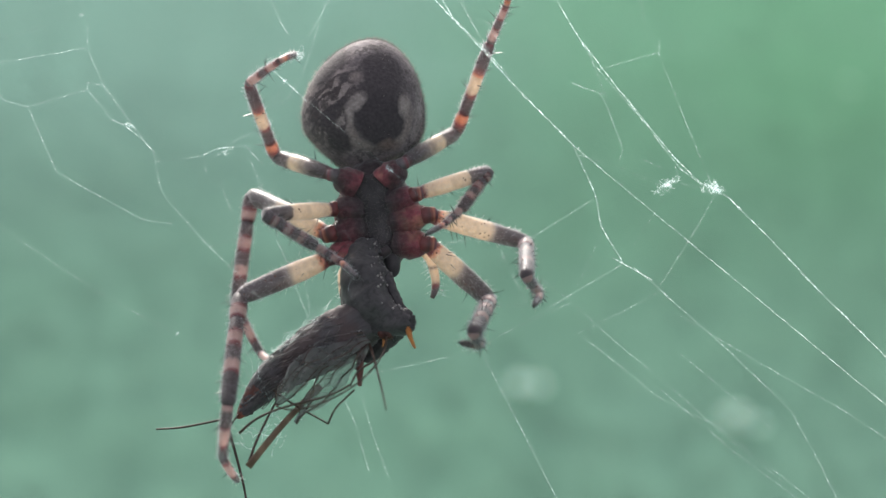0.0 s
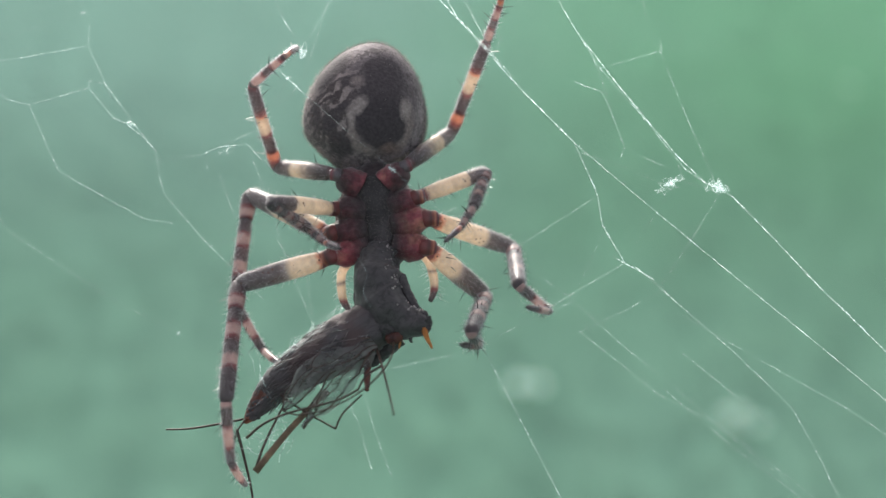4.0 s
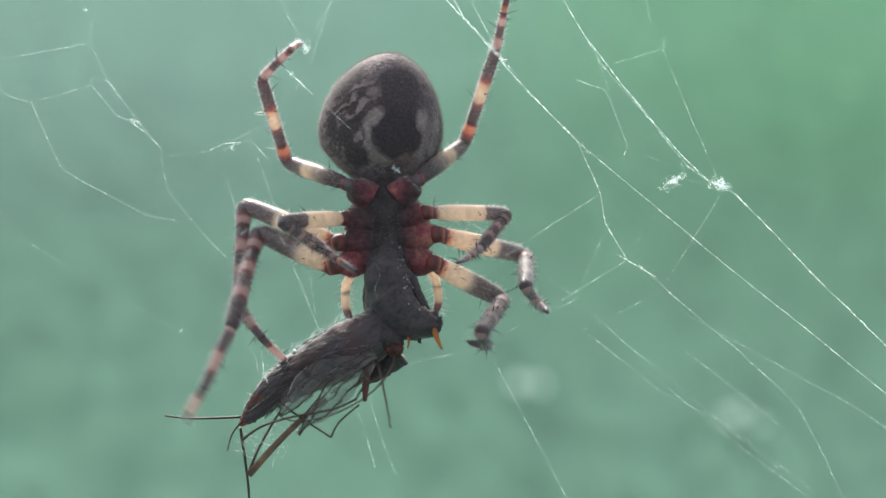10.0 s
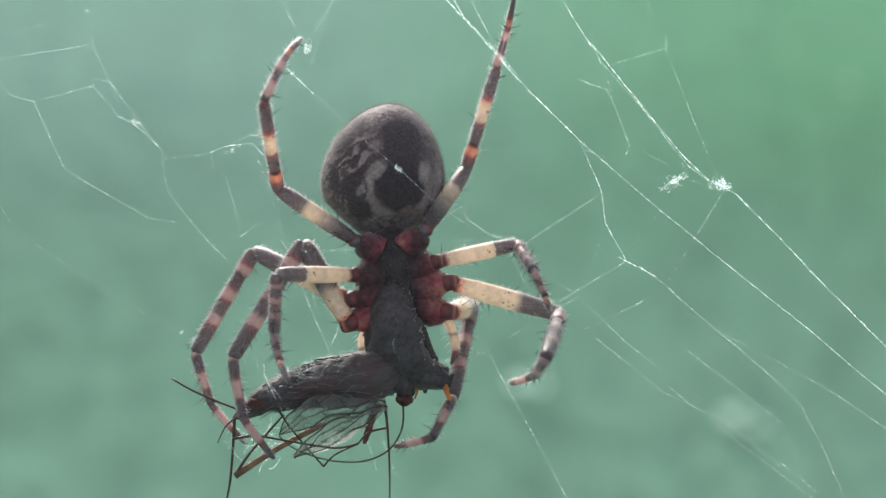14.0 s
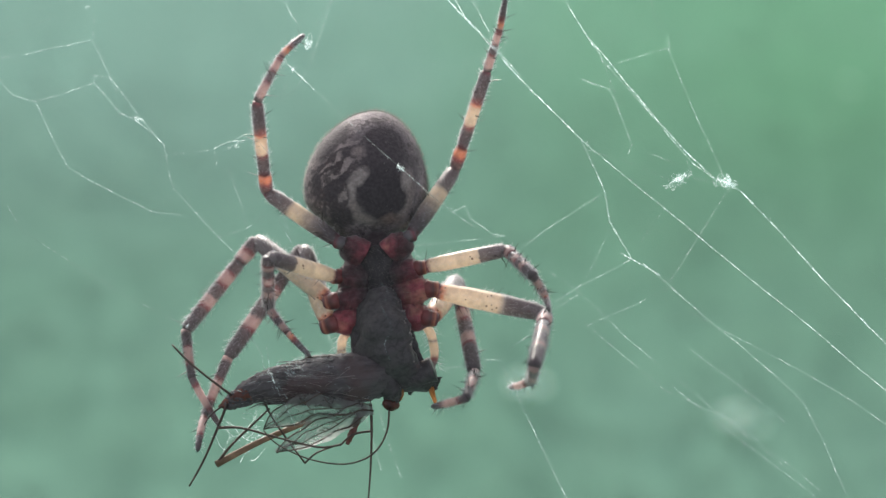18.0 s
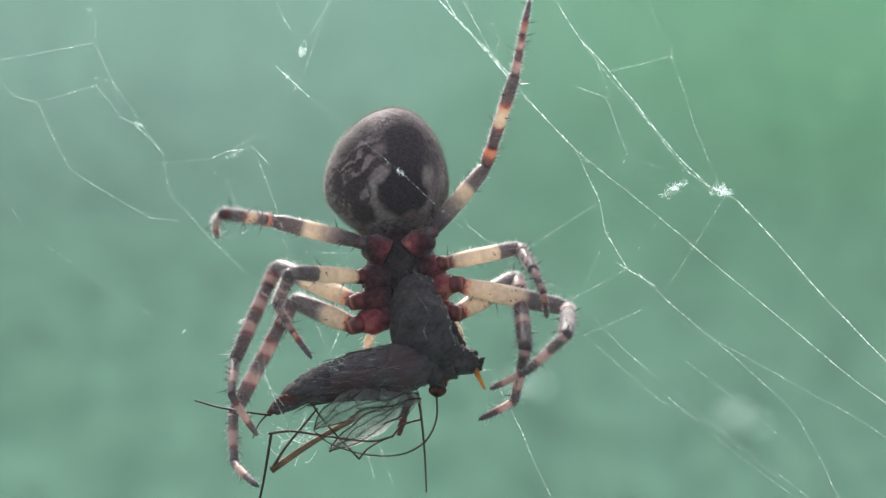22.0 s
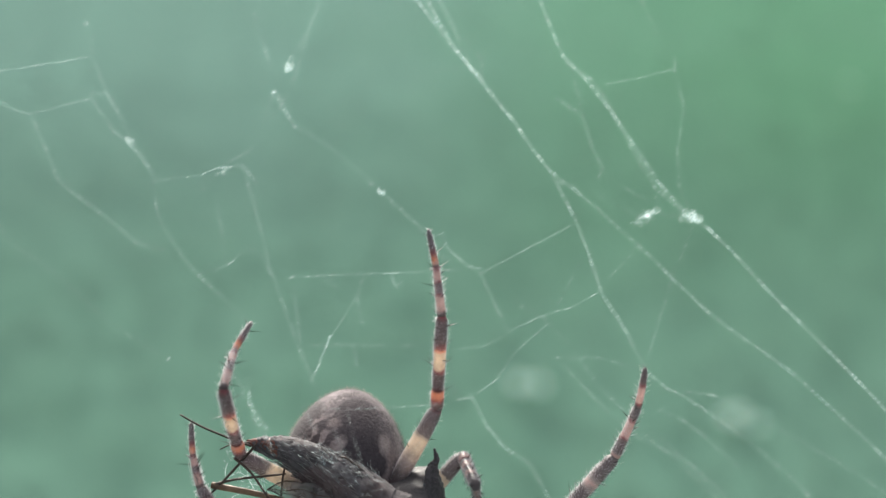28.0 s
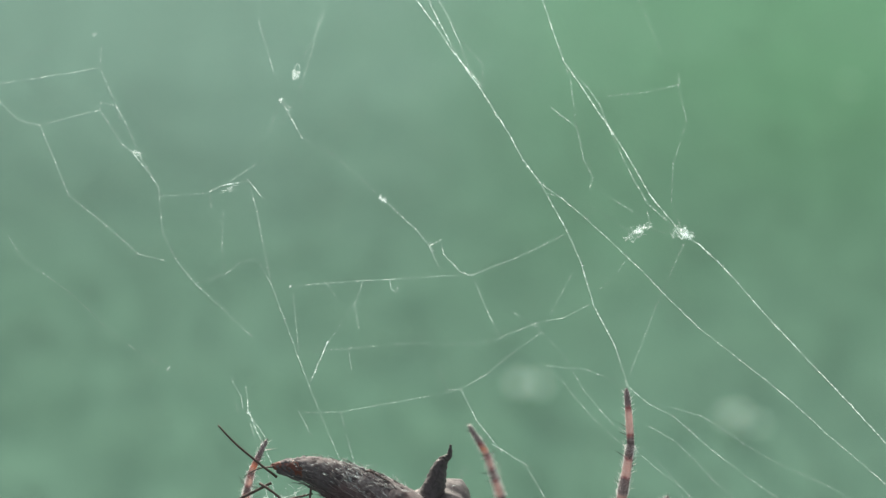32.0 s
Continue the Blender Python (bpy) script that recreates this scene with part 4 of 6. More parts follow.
leg("R4", 30.5, 560, 1000, 560, 900, 590, 890, 620, 890)
leg("R4", 31, 500, 1000, 530, 890, 570, 830, 608, 762)
leg("R4", 31.5, 530, 1000, 560, 900, 610, 840, 668, 775)
leg("R4", 32, 830, 1040, 888, 885, 860, 800, 825, 745)

leg("L3", 0, 468, 380, 560, 437, 605, 465, 632, 490)
leg("L3", 3, 475, 358, 545, 405, 575, 430, 600, 440)
leg("L3", 8, 480, 350, 555, 405, 585, 430, 610, 440)
leg("L3", 9, 472, 355, 540, 397, 575, 420, 602, 430)
leg("L3", 10, 497, 392, 570, 440, 600, 460, 630, 480)
leg("L3", 11, 556, 434, 615, 465, 650, 458, 685, 480)
leg("L3", 12, 492, 415, 545, 465, 600, 495, 650, 515)
leg("L3", 12.5, 520, 414, 580, 475, 610, 490, 650, 510)
leg("L3", 13, 475, 455, 462, 560, 465, 600, 475, 632)
leg("L3", 14, 490, 485, 485, 590, 495, 640, 510, 675)
leg("L3", 15, 488, 482, 465, 600, 470, 650, 485, 700)
leg("L3", 18, 475, 455, 475, 545, 510, 590, 548, 630)
leg("L3", 19, 470, 445, 475, 540, 510, 580, 555, 612)
leg("L3", 20, 490, 490, 485, 560, 510, 605, 535, 632)
leg("L3", 20.5, 490, 480, 455, 555, 470, 585, 498, 618)
leg("L3", 21, 480, 500, 445, 560, 455, 590, 467, 618)
leg("L3", 22, 515, 482, 490, 540, 520, 590, 550, 632)
leg("L3", 23, 490, 480, 490, 540, 520, 575, 558, 600)
leg("L3", 24, 502, 577, 498, 620, 515, 690, 540, 740)
leg("L3", 24.5, 490, 668, 520, 700, 540, 720, 560, 730)
leg("L3", 25, 490, 720, 400, 800, 420, 840, 450, 860)
leg("L3", 25.5, 425, 748, 385, 835, 410, 855, 443, 858)
leg("L3", 27.5, 437, 850, 420, 900, 430, 930, 450, 950)
leg("L3", 28, 335, 960, 318, 800, 324, 735, 336, 688)
leg("L3", 28.15, 365, 910, 398, 805, 430, 742, 472, 678)
leg("L3", 28.3, 370, 915, 408, 808, 440, 765, 480, 722)
leg("L3", 28.7, 372, 930, 402, 830, 432, 790, 462, 755)
leg("L3", 29, 500, 1000, 540, 910, 570, 872, 608, 838)
leg("L3", 30, 480, 1060, 500, 960, 540, 930, 580, 910)
leg("L3", 32, 480, 1060, 500, 960, 540, 930, 580, 910)

leg("R3", 0, 866, 303, 815, 372, 785, 398, 755, 415)
leg("R3", 3, 857, 303, 835, 365, 810, 400, 783, 422)
leg("R3", 6, 873, 308, 845, 375, 830, 410, 803, 442)
leg("R3", 8, 880, 312, 845, 375, 825, 420, 800, 450)
leg("R3", 9, 900, 346, 885, 390, 876, 415, 866, 430)
leg("R3", 10, 898, 378, 850, 440, 830, 455, 810, 465)
leg("R3", 11, 903, 356, 882, 390, 872, 405, 865, 412)
leg("R3", 12, 915, 402, 940, 460, 960, 520, 967, 550)
leg("R3", 12.5, 915, 405, 945, 465, 965, 520, 970, 550)
leg("R3", 13, 915, 412, 945, 470, 963, 520, 967, 548)
leg("R3", 14, 915, 432, 945, 480, 965, 525, 972, 550)
leg("R3", 15, 915, 432, 945, 480, 967, 525, 972, 550)
leg("R3", 18, 905, 440, 945, 490, 965, 525, 972, 550)
leg("R3", 19, 905, 440, 945, 490, 965, 525, 978, 552)
leg("R3", 20, 930, 448, 960, 495, 975, 530, 980, 553)
leg("R3", 20.5, 915, 438, 945, 490, 960, 530, 968, 558)
leg("R3", 21, 900, 440, 930, 490, 950, 522, 968, 550)
leg("R3", 22, 920, 438, 945, 480, 962, 520, 968, 562)
leg("R3", 23, 905, 458, 935, 515, 960, 540, 985, 560)
leg("R3", 24, 925, 428, 928, 470, 955, 520, 970, 555)
leg("R3", 24.5, 838, 428, 815, 480, 810, 500, 800, 520)
leg("R3", 25, 800, 685, 828, 600, 830, 565, 825, 540)
leg("R3", 25.5, 835, 670, 865, 590, 855, 550, 838, 518)
leg("R3", 27.5, 738, 722, 765, 695, 773, 688, 783, 684)
leg("R3", 28, 825, 800, 842, 860, 845, 890, 850, 920)
leg("R3", 29, 790, 960, 800, 880, 815, 876, 832, 874)
leg("R3", 30, 800, 1000, 810, 930, 815, 920, 832, 905)
leg("R3", 32, 800, 1000, 810, 930, 815, 920, 832, 905)

leg("L2", 0, 445, 345, 418, 545, 460, 625, 495, 650)
leg("L2", 3, 440, 345, 415, 540, 465, 625, 500, 650)
leg("L2", 6, 445, 340, 425, 530, 470, 615, 510, 645)
leg("L2", 8, 450, 340, 432, 535, 475, 610, 520, 648)
leg("L2", 9, 448, 348, 425, 545, 470, 610, 518, 645)
leg("L2", 10, 432, 362, 425, 545, 465, 600, 520, 650)
leg("L2", 11, 445, 355, 430, 545, 470, 610, 535, 660)
leg("L2", 12, 405, 458, 375, 635, 370, 710, 398, 775)
leg("L2", 12.5, 400, 440, 330, 635, 325, 720, 347, 808)
leg("L2", 13, 390, 500, 370, 680, 390, 755, 440, 835)
leg("L2", 14, 450, 445, 345, 625, 375, 720, 435, 785)
leg("L2", 15, 450, 445, 345, 620, 375, 700, 440, 772)
leg("L2", 18, 455, 425, 325, 590, 340, 670, 395, 765)
leg("L2", 19, 450, 430, 340, 610, 345, 670, 405, 778)
leg("L2", 20, 450, 465, 380, 670, 375, 760, 410, 810)
leg("L2", 20.5, 480, 440, 370, 600, 400, 640, 440, 660)
leg("L2", 21, 430, 500, 360, 690, 385, 760, 450, 805)
leg("L2", 22, 490, 470, 415, 640, 410, 700, 455, 770)
leg("L2", 23, 450, 485, 390, 640, 430, 680, 500, 715)
leg("L2", 24, 495, 607, 470, 750, 490, 790, 540, 795)
leg("L2", 24.5, 500, 710, 462, 800, 475, 825, 530, 790)
leg("L2", 25, 395, 872, 360, 950, 370, 990, 400, 1020)
leg("L2", 25.5, 465, 757, 395, 800, 375, 840, 420, 870)
leg("L2", 27.5, 420, 880, 380, 960, 400, 1000, 430, 1040)
leg("L2", 29, 420, 1000, 360, 1060, 380, 1100, 430, 1120)
leg("L2", 32, 420, 1000, 360, 1060, 380, 1100, 430, 1120)

leg("R2", 0, 930, 428, 932, 490, 955, 520, 945, 541)
leg("R2", 3, 907, 438, 918, 505, 950, 535, 938, 545)
leg("R2", 6, 907, 440, 920, 510, 955, 530, 948, 545)
leg("R2", 8, 908, 440, 918, 505, 958, 530, 948, 545)
leg("R2", 9, 912, 442, 925, 505, 960, 530, 968, 540)
leg("R2", 10, 930, 452, 930, 510, 955, 540, 968, 552)
leg("R2", 11, 918, 438, 918, 505, 945, 535, 962, 547)
leg("R2", 12, 945, 500, 935, 620, 945, 690, 932, 725)
leg("R2", 12.5, 970, 540, 930, 610, 938, 660, 910, 687)
leg("R2", 13, 965, 543, 920, 620, 930, 650, 898, 675)
leg("R2", 14, 990, 555, 965, 635, 945, 665, 903, 678)
leg("R2", 15, 995, 555, 965, 635, 940, 670, 890, 688)
leg("R2", 18, 965, 555, 945, 650, 940, 675, 903, 685)
leg("R2", 19, 960, 545, 945, 640, 942, 680, 905, 690)
leg("R2", 20, 1002, 575, 975, 640, 960, 670, 903, 678)
leg("R2", 20.5, 990, 545, 955, 630, 930, 660, 875, 678)
leg("R2", 21, 990, 540, 935, 635, 912, 670, 880, 700)
leg("R2", 22, 1005, 545, 1000, 595, 935, 655, 868, 688)
leg("R2", 23, 990, 570, 965, 612, 920, 650, 890, 700)
leg("R2", 23.6, 980, 560, 985, 600, 940, 640, 920, 670)
leg("R2", 24, 840, 405, 932, 310, 985, 235, 1015, 195)
leg("R2", 24.5, 850, 495, 1005, 420, 1045, 375, 1066, 335)
leg("R2", 25, 905, 710, 1005, 550, 1020, 440, 1010, 352)
leg("R2", 25.5, 890, 760, 1050, 730, 1130, 680, 1185, 605)
leg("R2", 27.5, 870, 800, 1040, 745, 1105, 695, 1152, 638)
leg("R2", 28, 985, 965, 1110, 785, 1136, 705, 1142, 652)
leg("R2", 28.5, 1030, 1020, 1100, 850, 1115, 755, 1110, 665)
leg("R2", 29, 1040, 1040, 1107, 870, 1122, 770, 1116, 670)
leg("R2", 30, 1040, 1040, 1102, 880, 1120, 775, 1112, 677)
leg("R2", 32, 1040, 1040, 1100, 882, 1117, 780, 1108, 683)

leg("L1", 0, 425, 525, 403, 718, 394, 810, 422, 852)
leg("L1", 3, 425, 505, 398, 715, 408, 820, 435, 860)
leg("L1", 6, 418, 497, 405, 700, 410, 810, 438, 858)
leg("L1", 7.4, 418, 497, 402, 700, 408, 810, 430, 858)
leg("L1", 8, 475, 395, 425, 600, 393, 720, 398, 790)
leg("L1", 9, 475, 390, 418, 600, 412, 690, 425, 745)
leg("L1", 9.6, 470, 395, 418, 600, 408, 690, 420, 745)
leg("L1", 9.92, 470, 400, 424, 600, 400, 700, 392, 780)
leg("L1", 10.07, 448, 420, 398, 560, 335, 660, 280, 705)
leg("L1", 10.17, 475, 400, 430, 600, 415, 695, 430, 760)
leg("L1", 10.5, 475, 400, 435, 600, 420, 700, 440, 770)
leg("L1", 11, 475, 400, 440, 600, 437, 710, 455, 785)
leg("L1", 12, 470, 428, 430, 635, 425, 720, 468, 812)
leg("L1", 12.5, 465, 450, 425, 630, 420, 720, 465, 812)
leg("L1", 13, 455, 500, 412, 650, 415, 720, 435, 775)
leg("L1", 14, 537, 430, 405, 645, 430, 740, 485, 812)
leg("L1", 15, 515, 510, 430, 680, 405, 740, 395, 810)
leg("L1", 18, 537, 440, 392, 650, 360, 740, 350, 797)
leg("L1", 19, 537, 440, 385, 640, 365, 730, 362, 790)
leg("L1", 20, 485, 500, 395, 655, 425, 735, 470, 775)
leg("L1", 20.5, 480, 510, 380, 700, 390, 790, 450, 858)
leg("L1", 21, 465, 530, 385, 710, 400, 800, 455, 858)
leg("L1", 22, 520, 530, 410, 740, 415, 820, 455, 860)
leg("L1", 23, 450, 545, 370, 770, 385, 830, 420, 890)
leg("L1", 24, 625, 745, 690, 860, 720, 895, 760, 930)
leg("L1", 24.5, 615, 765, 640, 850, 665, 890, 690, 920)
leg("L1", 25, 560, 900, 500, 960, 480, 1010, 500, 1040)
leg("L1", 25.5, 560, 900, 500, 960, 450, 1000, 430, 1040)
leg("L1", 27.5, 560, 1000, 500, 1060, 480, 1100, 500, 1140)
leg("L1", 32, 560, 1150, 500, 1200, 480, 1250, 500, 1280)

leg("R1", 0, 866, 530, 838, 590, 850, 610, 815, 607)
leg("R1", 3, 856, 525, 832, 590, 845, 612, 815, 612)
leg("R1", 6, 866, 520, 838, 585, 850, 608, 822, 607)
leg("R1", 8, 868, 520, 835, 580, 852, 603, 825, 600)
leg("R1", 9, 876, 525, 845, 580, 858, 602, 828, 597)
leg("R1", 10, 890, 530, 850, 590, 862, 612, 830, 605)
leg("R1", 11, 893, 525, 850, 585, 862, 610, 825, 603)
leg("R1", 12, 852, 545, 858, 640, 850, 650, 828, 622)
leg("R1", 12.5, 820, 560, 825, 710, 832, 800, 848, 890)
leg("R1", 13, 835, 550, 797, 740, 765, 820, 722, 840)
leg("R1", 14, 835, 540, 800, 705, 765, 775, 698, 790)
leg("R1", 15, 855, 545, 820, 710, 785, 790, 710, 815)
leg("R1", 18, 808, 497, 840, 660, 825, 705, 765, 720)
leg("R1", 19, 803, 488, 845, 655, 825, 700, 757, 708)
leg("R1", 20, 895, 560, 885, 710, 875, 800, 832, 850)
leg("R1", 20.5, 890, 492, 895, 680, 870, 760, 802, 810)
leg("R1", 21, 875, 478, 898, 660, 880, 700, 825, 745)
leg("R1", 22, 915, 490, 930, 620, 910, 710, 850, 742)
leg("R1", 23, 900, 540, 885, 710, 870, 780, 815, 840)
leg("R1", 24, 890, 490, 1000, 605, 1035, 655, 1022, 680)
leg("R1", 24.5, 880, 620, 985, 665, 1030, 680, 1072, 672)
leg("R1", 25, 950, 900, 1055, 820, 1080, 780, 1088, 750)
leg("R1", 25.5, 840, 920, 920, 990, 960, 1020, 1000, 1040)
leg("R1", 27.5, 850, 960, 950, 1010, 1000, 1030, 1050, 1040)
leg("R1", 29, 900, 1080, 1060, 1000, 1120, 960, 1160, 910)
leg("R1", 31, 900, 1060, 1080, 980, 1140, 930, 1183, 870)
leg("R1", 32, 900, 1060, 1080, 985, 1140, 935, 1182, 880)

catch(0, (425, 735), (712, 560), -32)
catch(3, (440, 742), (733, 560), -32)
catch(6, (430, 748), (755, 558), -32)
catch(9, (430, 748), (755, 562), -32)
catch(11, (430, 748), (755, 585), -32)
catch(12, (435, 768), (760, 600), -28)
catch(13, (415, 765), (768, 625), -20)
catch(14, (420, 737), (800, 665), -4)
catch(15, (440, 725), (808, 665), 0)
catch(18, (395, 718), (785, 680))
catch(19, (410, 712), (800, 660))
catch(20, (460, 695), (828, 668))
catch(20.5, (480, 748), (843, 640))
catch(21, (480, 725), (850, 632))
catch(22, (480, 728), (862, 645))
catch(23, (515, 722), (848, 632))
catch(24, (525, 698), (900, 642))
catch(24.5, (485, 715), (870, 680))
catch(25, (440, 745), (777, 917))
catch(25.5, (470, 775), (825, 904))
catch(27.5, (450, 775), (794, 932))
catch(28, (445, 783), (762, 989))
catch(29, (435, 818), (697, 1090))
catch(30, (437, 827), (750, 1038))
catch(31, (450, 822), (785, 996))
catch(32, (487, 825), (824, 997))


# how the legs hang together: each length keeps its size, the joints follow the stances
EYE = Vector((0, 0, REACH * UNIT))


def glide(rows, t):
    """Linear between rows, eased at the ends of each stretch."""
    ts = [r[0] for r in rows]
    i = min(max(np.searchsorted(ts, t, "right") - 1, 0), len(rows) - 1)
    if i >= len(rows) - 1:
        return np.array(rows[-1][1:], float)
    a, b = rows[i], rows[i + 1]
    u = (t - a[0]) / (b[0] - a[0])
    u = u * u * (3 - 2 * u)
    return np.array(a[1:], float) * (1 - u) + np.array(b[1:], float) * u


def thorax_pose(t):
    x, y, turn = glide(BODY, t)
    p = at(x, y, THORAX_W)
    return Matrix.Translation(p) @ Matrix.Rotation(radians(turn), 4, "Z")


def hip(name, t):
    x, y = HIP[name]
    return thorax_pose(t) @ (Vector((x, y, HIP_W[name])) * UNIT)


def seg_lengths(name):
    rows = LEGS[name]
    out = []
    for k in range(4):
        ds = []
        for t, kn in rows:
            if t > 24.2:
                continue
            p = [hip(name, t)] + [at(kn[2 * i], kn[2 * i + 1], -40) for i in range(4)]
            ds.append((p[k + 1].xy - p[k].xy).length)
        out.append(sorted(ds)[int(len(ds) * 0.86)] * 1.01)
    return out


LENGTHS = {}
for number in "1234":
    both = [seg_lengths(s + number) for s in "LR"]
    for s in "LR":
        LENGTHS[s + number] = [max(a, b) for a, b in zip(*both)]
BACK = (-1, 1, 1, 1)                   # femora lean away from the lens, the rest comes back
FORE = (1, -1, 1, 1)                   # the third leg on one side is lifted over the second one


def reach(start, x, y, length, sign):
    """The point on the sight line of x, y at that length from start."""
    way = (at(x, y, 0) - EYE).normalized()
    m = start - EYE
    b = m.dot(way)
    c = m.dot(m) - length * length
    q = b * b - c
    if q < 0:
        near = EYE + way * b
        return start + (near - start).normalized() * length
    return EYE + way * (b - sign * math.sqrt(q))


def solve_leg(name):
    """Joints in space at every stance."""
    rows = []
    for t, kn in LEGS[name]:
        p = hip(name, t)
        joints = []
        for k in range(4):
            s = BACK[k]
            if name == "L3" and t < 23.5:
                s = FORE[k]
            elif k > 0 and p.z > 10 * UNIT:
                s = -1
            q = reach(p, kn[2 * k], kn[2 * k + 1], LENGTHS[name][k], s)
            joints += list(q)
            p = q
        rows.append((t, *joints))
    return rows


SOLVED = {k: solve_leg(k) for k in LEGS}


def joints_at(name, t):
    goal = glide(SOLVED[name], t)
    p = hip(name, t)
    out = [p]
    for k in range(4):
        g = Vector(goal[3 * k:3 * k + 3])
        p = p + (g - p).normalized() * LENGTHS[name][k]
        out.append(p)
    return out


def aim(a, b):
    """Pose at a with z towards b."""
    return Matrix.Translation(a) @ (b - a).to_track_quat("Z", "Y").to_matrix().to_4x4()


SEGMENTS, PATELLAE = {}, {}
PROFILE = dict(femur=[(0, 11), (0.08, 14), (0.3, 17), (0.6, 17), (0.9, 15), (1, 11)],
               patella=[(0, 11), (0.06, 13), (0.16, 13.5), (0.24, 11.5), (0.255, 9)],
               tibia=[(0.22, 9), (0.26, 10.5), (0.33, 11.5), (0.8, 12), (0.96, 11), (1, 8)],
               metatarsus=[(0, 8.5), (0.1, 8.5), (0.6, 7.2), (1, 6.4)],
               tarsus=[(0, 6.4), (0.5, 6.0), (0.9, 4.6), (1, 2.6)])
SKIN = dict(femur=FEMUR_FRONT, patella=PATELLA, tibia=TIBIA_FRONT, metatarsus=META, tarsus=TARSUS)
SPAN_OF = dict(patella=(0.0, 0.255), tibia=(0.22, 1.0))


def spine_mesh(length, radius):
    bm = bmesh.new()
    spike(bm, Vector((0, 0, 0)), Vector((0, 0, 1)), length * UNIT, radius * UNIT)
    me = bpy.data.meshes.new("spine")
    bm.to_mesh(me)
    bm.free()
    me.materials.append(SPINE)
    return me


SPINE_MESHES = [spine_mesh(n, r) for n, r in ((14, 0.9), (18, 1.0), (23, 1.1))]


def spine(parent, base, way):
    ob = new("spine", random.choice(SPINE_MESHES))
    ob.parent = parent
    ob.matrix_basis = Matrix.Translation(base) @ way.to_track_quat("Z", "Y").to_matrix().to_4x4()


def leg_segment(name, kind, length, stout, parent):
    prof = PROFILE[kind]
    f0, f1 = SPAN_OF.get(kind, (0.0, 1.0))
    n = 20
    fr = [f0 + (f1 - f0) * i / n for i in range(n + 1)]
    rr = [float(np.interp(f, [p[0] for p in prof], [p[1] for p in prof])) * stout * UNIT for f in fr]
    bow = {"femur": 0.03, "patella": 0.02, "tibia": 0.02, "metatarsus": 0.035, "tarsus": 0.05}[kind] * length
    bm = bmesh.new()
    ring_tube(bm, [Vector((0, math.sin(f * math.pi) * bow, f * length)) for f in fr], rr, 14)
    skin = TIBIA_HIND if kind == "tibia" and name[1] == "4" else SKIN[kind]
    if kind == "patella" and name[1] in "123":
        skin = PATELLA_FRONT
    if kind == "femur" and name[1] == "2":
        skin = FEMUR_SECOND
    if name[1] in "12" and kind in ("metatarsus", "tarsus"):
        skin = META_FRONT if kind == "metatarsus" else TARSUS_FRONT
    if name == "R2" and kind == "tibia":
        skin = TIBIA_GREY
    if kind == "femur" and name[1] in "34":
        skin = FEMUR_THIRD if name[1] == "3" else FEMUR_HIND
    ob = part(kind, bm, skin, parent)

    def surface():
        f = f0 + (f1 - f0) * random.uniform(0.04, 0.96)
        a = random.uniform(0, math.tau)
        out = Vector((math.cos(a), math.sin(a), 0))
        return Vector((0, math.sin(f * math.pi) * bow, f * length)) + out * float(np.interp(f, fr, rr)) * 0.93, out

    # fine pale hair, and dark spines
    bm = bmesh.new()
    for _ in range({"femur": 900, "patella": 420, "tibia": 1700, "metatarsus": 850, "tarsus": 230}[kind]):
        base, out = surface()
        spike(bm, base, out + Vector((0, 0, random.uniform(0.3, 1.4))), random.choice((3, 4, 4, 5, 5, 6, 6, 7, 9, 13)) * UNIT * stout, 0.26 * UNIT)
    tagged(part("hair", bm, HAIR, ob, "fine pale leg hair"), kind="stuff")
    for _ in range({"femur": 6, "patella": 2, "tibia": 14, "metatarsus": 13, "tarsus": 3}[kind]):
        base, out = surface()
        spine(ob, base, out * 1.2 + Vector((0, 0, random.uniform(0.4, 1.1))))
    if kind == "tarsus":
        for a in (0.4, -0.4):
            bm = bmesh.new()
            spike(bm, Vector((0, 0, length * 0.97)), Vector((a, -0.8, 1)), 9 * UNIT, 1.5 * UNIT)
            part("claw", bm, SPINE, ob)
    return ob


def ellipsoid(sx, sy, sz, nu=40, nv=24, shape=None):
    """An egg with its long axis along y, in web units."""
    bm = bmesh.new()
    rows = []
    for j in range(1, nv):
        th = math.pi * j / nv
        row = []
        for i in range(nu):
            ph = 2 * math.pi * i / nu
            v = Vector((sx * math.sin(th) * math.cos(ph), sy * math.cos(th), sz * math.sin(th) * math.sin(ph)))
            if shape:
                v = shape(v)
            row.append(bm.verts.new(v * UNIT))
        rows.append(row)
    top = bm.verts.new((shape(Vector((0, sy, 0))) if shape else Vector((0, sy, 0))) * UNIT)
    low = bm.verts.new((shape(Vector((0, -sy, 0))) if shape else Vector((0, -sy, 0))) * UNIT)
    for i in range(nu):
        k = (i + 1) % nu
        bm.faces.new((top, rows[0][k], rows[0][i]))
        bm.faces.new((low, rows[-1][i], rows[-1][k]))
        for a, b in zip(rows, rows[1:]):
            bm.faces.new((a[i], a[k], b[k], b[i]))
    bmesh.ops.recalc_face_normals(bm, faces=bm.faces[:])
    return bm


def belly_shape(v):
    f = v.y / 127
    k = 1.02 - 0.15 * f - 0.02 * f * f
    if f < -0.55:
        k *= 1 - 0.35 * (-0.55 - f) / 0.45
    n = noise.noise(v * 0.012) * 3
    return Vector((v.x * k + n, v.y + n, v.z * (k if v.z > 0 else 1.05)))


